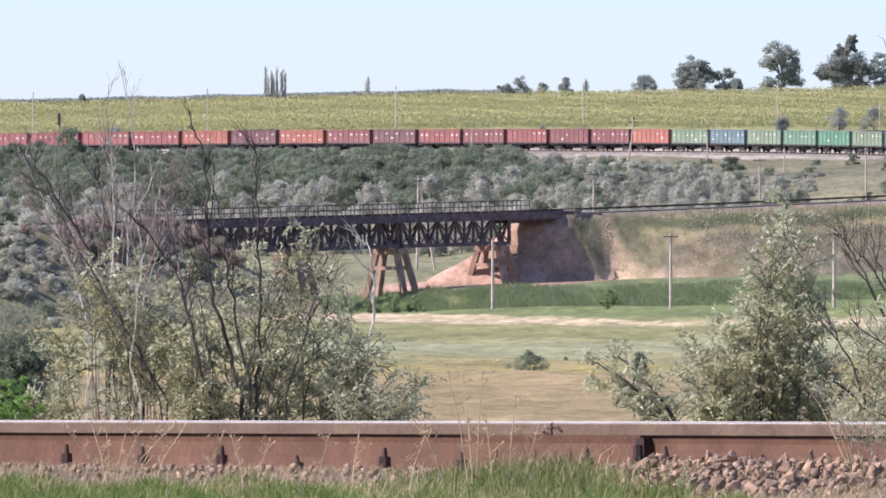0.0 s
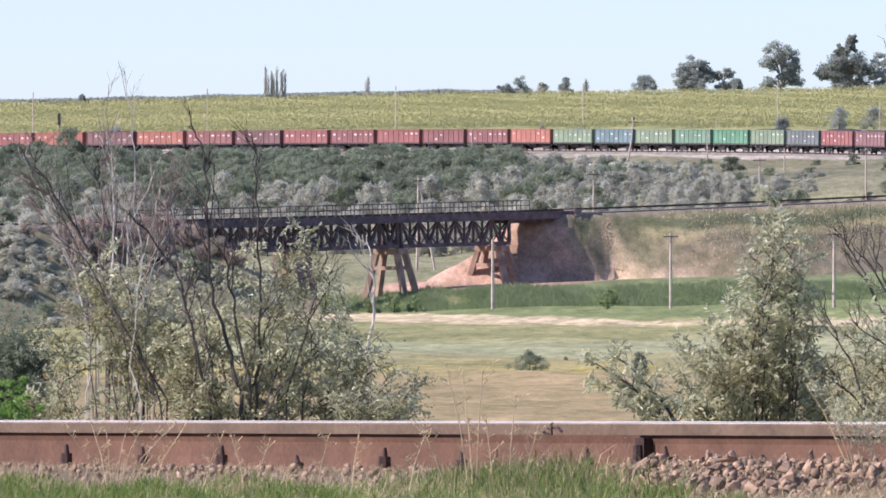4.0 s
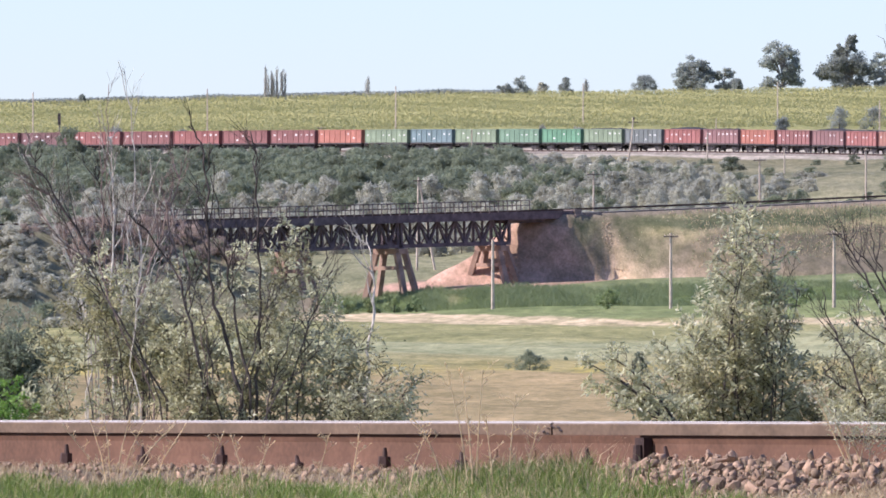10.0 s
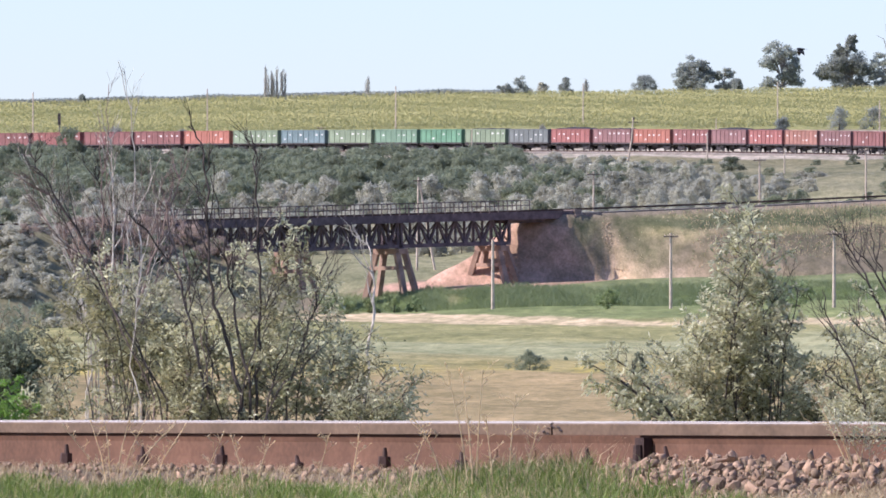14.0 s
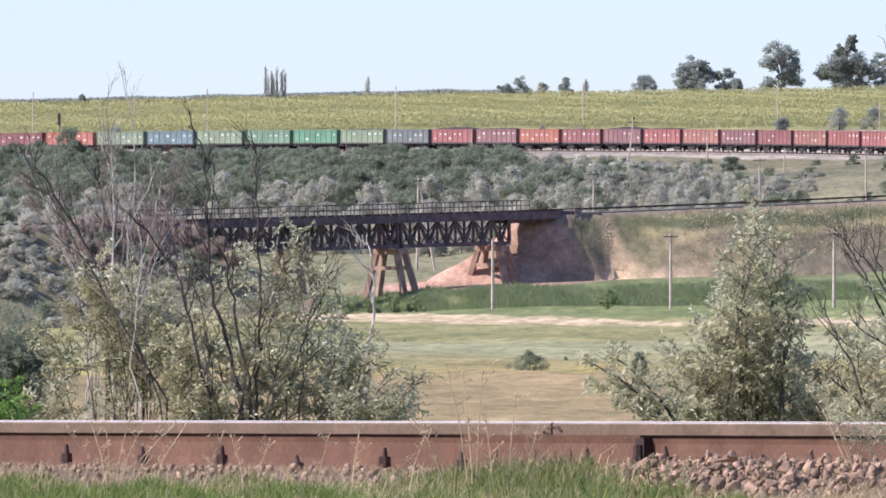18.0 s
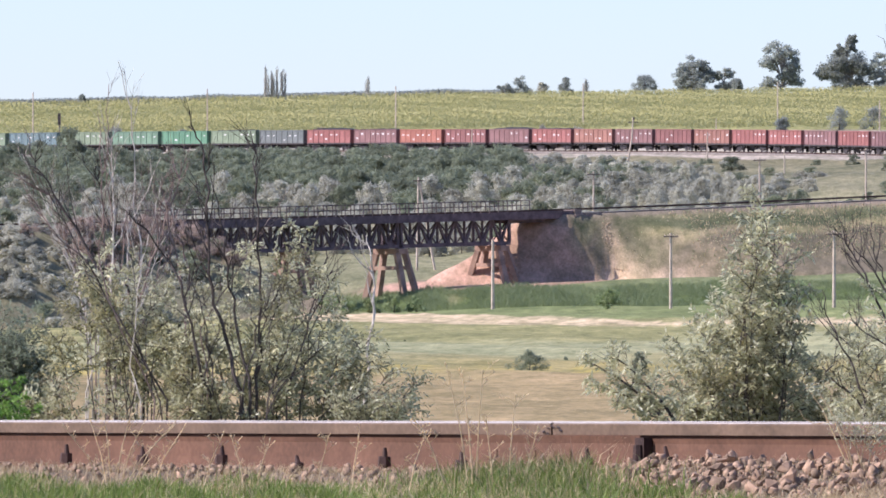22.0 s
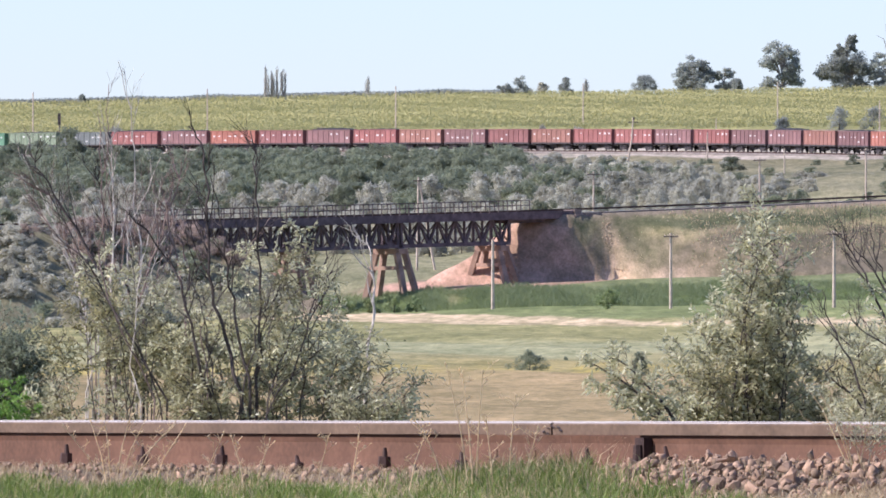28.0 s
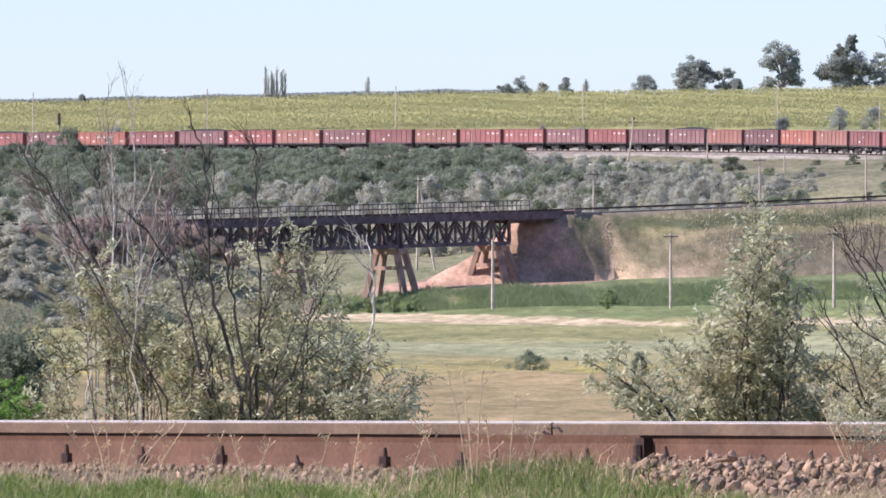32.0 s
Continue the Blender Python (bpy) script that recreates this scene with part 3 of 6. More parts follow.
def near_track():
    for y, lab in ((0.0, "rusty running rail with a worn head"), (1.595, "rusty running rail beyond the first")):
        for x0, x1 in ((-24, JOINT - 0.006), (JOINT + 0.006, 25)):
            r = thing("rail", N_POSE @ pose(0, y, HEAD_Z - 0.1815), lab, "rail", "rails of the near track")
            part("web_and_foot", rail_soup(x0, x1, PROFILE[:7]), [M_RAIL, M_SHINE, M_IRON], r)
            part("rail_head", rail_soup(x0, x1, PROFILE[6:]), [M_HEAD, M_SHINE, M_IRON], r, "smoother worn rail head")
    # joint bar with its bolts
    fp = thing("fishplate", N_POSE @ pose(JOINT, 0, HEAD_Z - 0.1815), "rusty joint bar bolted over the rail joint", "fishplate")
    for sgn in (-1, 1):
        so = Soup()
        pr = [(0.0, 0.03), (0.035, 0.022), (0.03, 0.045), (0.024, 0.06), (0.024, 0.115), (0.034, 0.137), (0.012, 0.139)]
        for x in (-0.5, 0.5):
            so.v += [(x, -sgn * (0.0206 + a * 0.6), b + 0.001) for a, b in pr]
        for i in range(7):
            j = (i + 1) % 7
            so.f.append((i, j, 7 + j, 7 + i))
        so.f += [tuple(reversed(range(7))), tuple(range(7, 14))]
        bar = part("bar", so, M_RAIL, fp)
        for bx in (-0.32, -0.1, 0.1, 0.32):
            so = Soup()
            so.tube([(bx, -sgn * 0.034, 0.086), (bx, -sgn * 0.038, 0.086)], [0.013, 0.012], 6)
            part("bolt", so, M_RAIL, bar)
    # dark lump added where only the shadow past the bar's end falls
    part("end_shade_lump", Soup().box((0.515, -0.036, 0.085), (0.05, 0.03, 0.095)).tube([(0.515, -0.052, 0.06), (0.515, -0.052, 0.112)], [0.02, 0.016], 8), M_IRON, fp, "dark lump added for the shade at the end of the bar")
    rng = random.Random(19)
    for k in range(7):
        so = Soup()
        cx, cz, r = rng.gauss(-0.01, 0.04), 0.157 + rng.gauss(0, 0.006), rng.uniform(0.005, 0.012)
        so.tube([(cx - 0.7 * r, -0.036, cz), (cx, -0.041, cz + rng.uniform(-0.003, 0.003)), (cx + r * rng.uniform(0.5, 0.9), -0.036, cz + rng.uniform(-0.004, 0.004))], [0.002, r * 0.42, 0.001], 6)
        part("chipped_edge", so, M_POLEDARK, fp, "broken dark flake at the rail end")
    # sleepers and fastenings
    bolt_xs = [-2.72, -2.19, -1.70, -1.17, -0.69, -0.16, 0.28, 0.985, 1.415, 1.87, 2.38, 2.9]
    sl = Soup()
    for (xa, wa) in ((0, 1),):
        sl.v += [(-0.13, -0.5, 0), (0.13, -0.5, 0), (0.13, 2.1, 0), (-0.13, 2.1, 0), (-0.15, -0.52, -0.18), (0.15, -0.52, -0.18), (0.15, 2.12, -0.18), (-0.15, 2.12, -0.18)]
        sl.f += [(0, 1, 2, 3), (4, 7, 6, 5), (0, 4, 5, 1), (1, 5, 6, 2), (2, 6, 7, 3), (3, 7, 4, 0)]
    sl_me = sl.mesh("sleeper", M_SLEEPER)
    for i, x in enumerate(bolt_xs + [-3.3 - 0.54 * k for k in range(12)] + [3.45 + 0.54 * k for k in range(14)]):
        s = new("sleeper", sl_me)
        s.matrix_basis = N_POSE @ pose(x, 0, HEAD_Z - 0.196)
        tagged(s, "weathered concrete sleeper sunk in ballast", "sleeper", "sleepers of the near track")
        if i >= 12:
            continue
        f = thing("rail_fastening", N_POSE @ pose(x, 0, HEAD_Z - 0.196), "oily black bolted clip holding the rail foot", "rail fastening", "rail fastenings")
        vary = random.Random(400 + i)
        for sg in (-1, 1):
            a, w, up = vary.uniform(-0.02, 0.02), vary.uniform(0.7, 1.15), vary.uniform(0.85, 1.2)
            part("base_plate", Soup().box((a, sg * 0.125, 0.008), (0.13 * w, 0.1, 0.016)), M_IRON, f)
            part("clip", Soup().box((a, sg * 0.085, 0.036), (0.055 * w, 0.075, 0.022)).box((a + 0.04 * w, sg * 0.098, 0.020), (0.02, 0.03, 0.045)).box((a - 0.008, sg * 0.118, 0.024), (0.04 * w, 0.02, 0.046)), M_IRON, f)
            part("bolt", Soup().tube([(a, sg * 0.098, 0.0), (a + 0.004, sg * 0.098, 0.080 * up), (a + vary.uniform(-0.006, 0.006), sg * 0.098, 0.104 * up)], [0.010, 0.009, 0.005], 7), M_IRON, f)
            part("nut", Soup().tube([(a, sg * 0.098, 0.054 * up), (a + 0.002, sg * 0.098, 0.080 * up)], [0.021, 0.019], 6), M_IRON, f)
        if i % 3 != 1:
            b = vary.uniform(0.07, 0.12) * vary.choice((-1, 1))
            part("side_screw", Soup().tube([(b, -0.13, 0.0), (b, -0.13, 0.022), (b + 0.003, -0.13, 0.042)], [0.022, 0.018, 0.010], 7), M_IRON, f)


near_track()


def stone_mesh(i):
    rng = random.Random(100 + i)
    bm = bmesh.new()
    sx, sy, sz = rng.uniform(0.9, 1.35), rng.uniform(0.7, 1.1), rng.uniform(0.55, 0.9)
    for _ in range(12):
        p = Vector((rng.gauss(0, 1), rng.gauss(0, 1), rng.gauss(0, 1))).normalized() * rng.uniform(0.62, 1.22)
        bm.verts.new((p.x * sx, p.y * sy, p.z * sz))
    bmesh.ops.convex_hull(bm, input=bm.verts)
    bmesh.ops.delete(bm, geom=[v for v in bm.verts if not v.link_faces], context="VERTS")
    me = bpy.data.meshes.new("stone")
    bm.to_mesh(me)
    bm.free()
    me.materials.append(M_STONE)
    return me


def ballast():
    rng = random.Random(5)
    meshes = [stone_mesh(i) for i in range(14)]
    bed = thing("ballast", Matrix.Identity(4), "loose pinkish grey crushed stone along the rail", "ballast", kind="structure")
    for n in range(300):
        y = -rng.uniform(0.1, 0.85)
        x = (rng.uniform(0.50, 1.45) - 0.866 * y) / 0.5
        o = new("stone", meshes[rng.randrange(14)])
        o.parent = bed
        r = 0.006 + 0.016 * rng.random() ** 1.5
        w = N_POSE @ Vector((x, y, 0))
        m = Matrix.Translation((w.x, w.y, gz(w.x, w.y) + rng.uniform(0.0, 0.034)))
        o.matrix_basis = m @ Euler([rng.uniform(0, 6.28) for _ in range(3)]).to_matrix().to_4x4() @ Matrix.Scale(r, 4)
    # the rest of the bed, joined
    base = [np.array([v.co for v in m.vertices]) for m in meshes]
    tri = [np.array([p.vertices for p in m.polygons]) for m in meshes]
    V, F, k = [], [], 0
    npr = np.random.RandomState(7)
    for i in range(6000):
        j = i % 14
        y = -npr.uniform(0.08, 1.1) if i % 4 else npr.uniform(0.1, 2.4)
        across = npr.uniform(-1.6, 1.6)
        x = (across - 0.866 * y) / 0.5
        if across < 0.45 and (y < -0.6 or npr.uniform() < 0.6) or across > 0.45 and y < -0.85:
            continue
        r = 0.005 + (0.018 if across > 0.45 else 0.013) * npr.uniform() ** 1.6
        rot = np.array(Euler(npr.uniform(0, 6.28, 3)).to_matrix())
        w = N_POSE @ Vector((x, y, 0))
        p = base[j] @ rot.T * r + np.array([w.x, w.y, gz(w.x, w.y) + npr.uniform(-0.005, 0.016)])
        V.append(p)
        F.append(tri[j] + k)
        k += len(p)
    me = fast_mesh("ballast_rest", np.concatenate(V), np.concatenate(F), M_STONES)
    o = part("loose_stones", me, None, bed)
    tagged(o, kind="stuff")


ballast()


def blades(n, place, length, width, seed, lean=0.35):
    """Upright thin blades bent at the middle; place(rng, n) gives roots."""
    rng = np.random.RandomState(seed)
    root = place(rng, n)
    a = rng.uniform(0, 2 * math.pi, n)
    L = length[0] + (length[1] - length[0]) * rng.beta(2, 2.5, n)
    out = np.stack([np.cos(a), np.sin(a), 0 * a], 1) * (L * rng.uniform(0.1, lean, n))[:, None]
    side = np.stack([-np.sin(a + rng.normal(0, 1, n)), np.cos(a), 0 * a], 1) * (width * rng.uniform(0.6, 1.3, n))[:, None]
    up = np.array([0, 0, 1.0])
    mid = root + out * 0.35 + up * (L * 0.6)[:, None]
    tip = root + out * 1.15 + up * (L * rng.uniform(0.85, 1.0, n))[:, None]
    v = np.stack([root - side, root + side, mid + side * 0.7, tip, mid - side * 0.7], 1).reshape(-1, 3)
    k = np.arange(n)[:, None] * 5
    return v, np.concatenate([k + np.array(t) for t in ((0, 1, 2), (0, 2, 4), (2, 3, 4))], 0)


def verge_spot(across, y):
    """World roots from a place across the view and a distance before the rail."""
    x = (across - 0.866 * y) / 0.5
    wx, wy = N_DIR[0] * x - N_SIDE[0] * y, 30 + N_DIR[1] * x - N_SIDE[1] * y
    return np.stack([wx, wy, land(wx, wy) - 0.008], 1)


def verge_grass():
    def roots(rng, n):
        across = rng.uniform(-1.6, 1.6, n)
        y = -0.66 - np.abs(rng.normal(0, 0.8, n)).clip(0, 1.1) * 0.9 + 0.10 * np.sin(across * 8.1) + 0.07 * np.sin(across * 19)
        # the stones stay clear of grass
        y = np.where((across > 0.46 + rng.normal(0, 0.06, n)) & (y > -1.15), -1.12 - 0.25 * np.abs(across - 0.4) - rng.uniform(0, 0.5, n), y)
        thin = (across > 0.78) & (rng.uniform(size=n) < 0.45)
        return verge_spot(np.where(thin, across - 1.2, across), np.where(thin, -1.0 - rng.uniform(0, 0.5, n), y))

    v, f = blades(34000, roots, (0.010, 0.062), 0.0015, 3, 0.7)
    tagged(new("grass", fast_mesh("grass", v, f, M_BLADE)), "green grass growing up against the ballast", "grass", kind="stuff")

    def clumps(rng, n):
        """Uneven clumps of longer blades."""
        cx = rng.uniform(-1.55, 0.75, 34)
        cy = -0.85 - rng.uniform(0, 0.6, 34)
        k = rng.randint(0, 34, n)
        return verge_spot(cx[k] + rng.normal(0, 0.035, n), cy[k] + rng.normal(0, 0.05, n))

    v, f = blades(8000, clumps, (0.03, 0.09), 0.0015, 15, 0.6)
    tagged(new("grass", fast_mesh("grass", v, f, M_BLADE)), "longer clumps of green grass on the verge", "grass", kind="stuff")

    def tuft(rng, n):
        return verge_spot(0.19 + rng.normal(0, 0.16, n), -0.55 - np.abs(rng.normal(0, 0.35, n)).clip(0, 0.9))

    def heart(rng, n):
        return verge_spot(0.24 + rng.normal(0, 0.11, n), -0.55 - np.abs(rng.normal(0, 0.25, n)).clip(0, 0.6))

    v, f = blades(3600, tuft, (0.025, 0.095), 0.0017, 5, 0.7)
    tagged(new("grass", fast_mesh("grass", v, f, M_BLADE)), "tuft of green grass before the rail joint", "grass", kind="stuff")
    v, f = blades(2600, heart, (0.045, 0.135), 0.0015, 25, 0.6)
    tagged(new("grass", fast_mesh("grass", v, f, M_BLADE)), "tall thin blades in the middle of the tuft", "grass", kind="stuff")
    v, f = blades(520, heart, (0.06, 0.175), 0.0011, 26, 0.9)
    tagged(new("dry_grass", fast_mesh("dry_grass", v, f, M_STRAW)), "tall dry stems among the green tuft", "grass", kind="stuff")

    def litter(rng, n):
        across = rng.uniform(-1.6, 1.6, n)
        return verge_spot(across, -rng.uniform(0.14, 0.85, n))

    v, f = blades(14000, litter, (0.015, 0.05), 0.0012, 6, 1.6)
    tagged(new("dry_litter", fast_mesh("dry_litter", v, f, M_STRAW)), "flattened dry stems over the edge of the ballast", "grass", kind="stuff")

    def withered(rng, n):
        across = 0.5 + 1.1 * rng.beta(2.2, 1.4, n)
        return verge_spot(across, -0.80 - 0.10 * np.sin(across * 9) - rng.uniform(-0.06, 0.75, n))

    v, f = blades(17000, withered, (0.015, 0.065), 0.0012, 8, 1.0)
    tagged(new("dry_grass", fast_mesh("dry_grass", v, f, M_STRAW)), "withered yellow grass before the crushed stone", "grass", kind="stuff")

    def sprinkle(rng, n):
        return np.concatenate([roots(rng, n - n // 3), tuft(rng, n // 3)])

    v, f = blades(9000, sprinkle, (0.02, 0.095), 0.0009, 4, 0.9)
    tagged(new("dry_grass", fast_mesh("dry_grass", v, f, M_STRAW)), "straw-coloured dry grass among the green", "grass", kind="stuff")


verge_grass()

# ---------------------------------------------------------------- bridge
BX = Vector(B_RIGHT) - Vector(B_LEFT)
B_LEN = BX.length
B_POSE = Matrix.Translation(B_LEFT) @ BX.to_track_quat("X", "Z").to_matrix().to_4x4()  # x along the bridge, y to its far side


def bridge():
    br = thing("railway_bridge", B_POSE, "dark brown steel deck truss railway bridge on concrete trestles", "bridge")
    end = 0.868 * B_LEN
    piers = [0.10 * B_LEN, 0.346 * B_LEN, 0.59 * B_LEN, 0.847 * B_LEN]
    top, bot = -0.75, -3.55
    tw = 1.35
    # panel points: spans meet over the trestles
    spans = [(-1.0, piers[0] - 0.25), (piers[0] + 0.25, piers[1] - 0.25), (piers[1] + 0.25, piers[2] - 0.3), (piers[2] + 0.3, end)]
    for a, b in spans:
        n = max(2, round((b - a) / 1.55 / 2) * 2)
        st = (b - a) / n
        for y in (-tw, tw):
            part("top_chord", Soup().box(((a + b) / 2, y, top), (b - a, 0.42, 0.42)), M_BRIDGE, br)
            part("bottom_chord", Soup().box(((a + b) / 2, y, bot), (b - a, 0.42, 0.40)), M_BRIDGE, br)
            for i in range(n + 1):
                x = a + st * i
                w = 0.32 if i in (0, n) else 0.15
                part("vertical", Soup().box((x, y, (top + bot) / 2), (w, 0.26, top - bot - 0.36)), M_BRIDGE, br)
                if i < n:
                    z0, z1 = (top, bot) if i % 2 == 0 else (bot, top)
                    part("diagonal", Soup().beam((x, y, z0), (x + st, y, z1), 0.24, 0.26), M_BRIDGE, br)
                if i % 2 and 0 < i < n:
                    part("gusset", Soup().box((x, y - 0.2, bot + 0.25), (0.75, 0.05, 0.55)), M_BRIDGE, br)
        for i in range(0, n + 1, 2):
            x = a + st * i
            part("sway_brace", Soup().beam((x, -tw, top), (x, tw, bot), 0.12, 0.12).beam((x, tw, top), (x, -tw, bot), 0.12, 0.12), M_BRIDGE, br)
            part("floor_beam", Soup().box((x, 0, bot), (0.18, 2 * tw, 0.2)), M_BRIDGE, br)
    mid, full = B_LEN / 2 + 0.2, B_LEN + 2.2
    part("deck", Soup().box((mid, 0, -0.42), (full, 4.38, 0.24)), M_BRIDGE, br)
    for y in (-2.25, 2.25):
        part("edge_beam", Soup().box((mid, y, -0.53), (full, 0.12, 0.86)), M_BRIDGE, br)
    tie = Soup().box((0, 0, -0.2), (0.22, 3.1, 0.2)).mesh("tie", M_IRON)
    for i in range(int(B_LEN / 0.62)):
        part("tie", tie, None, br).location = (0.3 + i * 0.62, 0, 0)
    brk = Soup().beam((0, -2.3, -0.5), (0, -1.45, -0.95), 0.12, 0.14).mesh("bracket", M_BRIDGE)
    post = Soup().box((0, 0, 0.52), (0.085, 0.085, 1.34)).mesh("railing_post", M_RAILING)
    for side, length in ((-2.3, 59.0), (2.3, B_LEN - 0.2)):
        n = round(length / 1.5)
        for i in range(n + 1):
            x = -0.8 + i * length / n
            part("railing_post", post, None, br).location = (x, side, 0)
            if i % 2 == 0 and x < end and side < 0:
                part("bracket", brk, None, br).location = (x, 0, 0)
        for z in (0.60, 1.17):
            part("handrail", Soup().box((length / 2 - 0.8, side, z), (length, 0.06, 0.08)), M_RAILING, br)
    for px in piers:
        foot = Vector((px, 0, 0))
        wp = B_POSE @ foot
        depth = gz(wp.x, wp.y) - wp.z - 0.9
        pr = new("trestle")
        pr.parent = br
        pr.location = foot
        part("cap", Soup().box((0, 0, bot - 0.55), (1.5, 3.9, 0.6)), M_PIER, pr)
        part("bearing", Soup().box((0, -tw, bot - 0.22), (0.9, 0.5, 0.12)).box((0, tw, bot - 0.22), (0.9, 0.5, 0.12)), M_BRIDGE, pr)
        for dx in (-0.65, 0.65):
            for sg in (-1, 1):
                part("leg", Soup().beam((dx, sg * 1.55, bot - 0.8), (dx * 1.7, sg * 3.1, depth), 0.6, 0.6), M_PIER, pr)
            part("crossbeam", Soup().box((dx * 1.2, 0, bot - 2.4), (0.35, 4.0, 0.4)), M_PIER, pr)
    for y in (-1.0, 1.0):
        part("girder", Soup().box(((end + B_LEN) / 2 + 0.2, y, -0.95), (B_LEN - end - 0.3, 0.4, 0.8)), M_BRIDGE, br)
    ab = thing("bridge_abutment", B_POSE @ pose(B_LEN - 0.4, 0, 0), "dark stained concrete abutment at the end of the bridge", "abutment")
    part("bearing_block", Soup().box((1.2, 0, -1.55), (3.4, 4.4, 2.4)), M_ABUT, ab)
    part("back_wall", Soup().box((2.2, 0, -0.4), (1.2, 5.0, 0.8)), M_ABUT, ab)
    for sg in (-1, 1):
        part("wing_wall", Soup().box((3.7, sg * 2.6, -1.35), (4.6, 0.4, 1.7)), M_ABUT, ab)
    ab = thing("bridge_abutment", B_POSE @ pose(-0.6, 0, 0), "concrete abutment half sunk in a brushy bank", "abutment")
    part("bearing_block", Soup().box((-2.0, 0, -2.4), (3.6, 4.4, 4.0)), M_ABUT, ab)


bridge()


def way_ribbon(name, way, dz, off, w, h, material, label, cat, step=6.0):
    """A long bar swept along a way, off to its side."""
    pts = []
    for a, b in zip(way[:-1], way[1:]):
        a, b = Vector(a), Vector(b)
        n = max(1, int((b - a).length / step))
        pts += [a + (b - a) * i / n for i in range(n)]
    pts.append(Vector(way[-1]))
    so = Soup()
    for i, p in enumerate(pts):
        d = (pts[min(i + 1, len(pts) - 1)] - pts[max(i - 1, 0)]).normalized()
        s = Vector((-d.y, d.x))
        for q, zz in ((off - w / 2, 0), (off + w / 2, 0), (off + w / 2, h), (off - w / 2, h)):
            so.v.append((p.x + s.x * q, p.y + s.y * q, p.z + dz + zz))
        if i:
            k = 4 * i
            so.f += [(k - 4 + j, k - 4 + (j + 1) % 4, k + (j + 1) % 4, k + j) for j in range(4)]
    so.f += [(3, 2, 1, 0), tuple(len(so.v) - 4 + j for j in range(4))]
    return tagged(new(name, so.mesh(name, material)), label, cat)


way_all = B_WAY[1:-1]
for off in (-0.76, 0.76):
    tagged(way_ribbon("rail", way_all, -0.1, off, 0.09, 0.18, M_IRON, "dark rail running over the bridge and embankments", "rail"), group="rails of the bridge track")
for w in (B_WAY[1:4], B_WAY[4:-1]):
    tagged(way_ribbon("track_bed", w, -0.8, 0, 3.2, 0.4, M_BED, "crushed stone track bed on the embankment", "track bed"), kind="structure")

# ---------------------------------------------------------------- far railway
F_WAY = [far_track(s) for s in range(-480, 561, 10)]


def far_rails():
    for off in (-0.76, 0.76):
        so = Soup()
        for i, (x, y, z, a, g) in enumerate(F_WAY):
            for q, zz in ((off - 0.04, -0.18), (off + 0.04, -0.18), (off + 0.04, 0), (off - 0.04, 0)):
                so.v.append((x + math.cos(a) * q, y + math.sin(a) * q, z + zz))
            if i:
                k = 4 * i
                so.f += [(k - 4 + j, k + j, k + (j + 1) % 4, k - 4 + (j + 1) % 4) for j in range(4)]
        tagged(new("rail", so.mesh("rail", M_IRON)), "dark rail under the goods train", "rail", "rails of the far track")
    so = Soup()
    for i, (x, y, z, a, g) in enumerate(F_WAY):
        for q, zz in ((-2.6, -0.75), (2.6, -0.75), (1.7, -0.2), (-1.7, -0.2)):
            so.v.append((x + math.cos(a) * q, y + math.sin(a) * q, z + zz))
        if i:
            k = 4 * i
            so.f += [(k - 4 + j, k + j, k + (j + 1) % 4, k - 4 + (j + 1) % 4) for j in range(4)]
    tagged(new("track_bed", so.mesh("track_bed", M_BED)), "grey crushed stone bed under the far rails", "track bed", kind="structure")


far_rails()

# ---------------------------------------------------------------- goods train
PAINTS = {
    "red": ((0.37, 0.125, 0.095), "faded red"), "rust": ((0.48, 0.175, 0.09), "bright orange-red"), "maroon": ((0.22, 0.11, 0.10), "dull maroon"),
    "dark": ((0.29, 0.11, 0.09), "dark red"), "brown": ((0.37, 0.175, 0.105), "orange-brown"), "pale": ((0.30, 0.40, 0.21), "pale green"),
    "blue": ((0.17, 0.28, 0.285), "grey-blue"), "green": ((0.19, 0.36, 0.20), "mid green"), "vivid": ((0.12, 0.36, 0.175), "strong green"), "grey": ((0.185, 0.21, 0.19), "dark grey"),
    "plum": ((0.27, 0.14, 0.125), "dusty plum-coloured"),
}
WAGON = 13.92


def weathered(c):
    """Dusty paint with distance haze mixed into its colour: its strongest channel fades least."""
    top, mean = max(c), sum(c) / 3
    return [(0.66 if v == top and v == c[0] else 0.50) * v + 0.15 * mean + 0.035 for v in c]


MATS = {k: mat("wagon_paint_" + k, weathered(c), 0.7, 0, 0.72, 1.12, 0.5, 7, 0.15, rand=0.08) for k, (c, w) in PAINTS.items()}


def wheel_mesh():
    so = Soup()
    so.tube([(0, -0.07, 0), (0, 0.0, 0), (0, 0.03, 0), (0, 0.065, 0)], [0.40, 0.475, 0.475, 0.50], 18)
    so.tube([(0, -0.12, 0), (0, -0.07, 0)], [0.11, 0.14], 10)
    return so.mesh("wheel", M_WHEEL)


WHEEL = wheel_mesh()
STAKE = {}


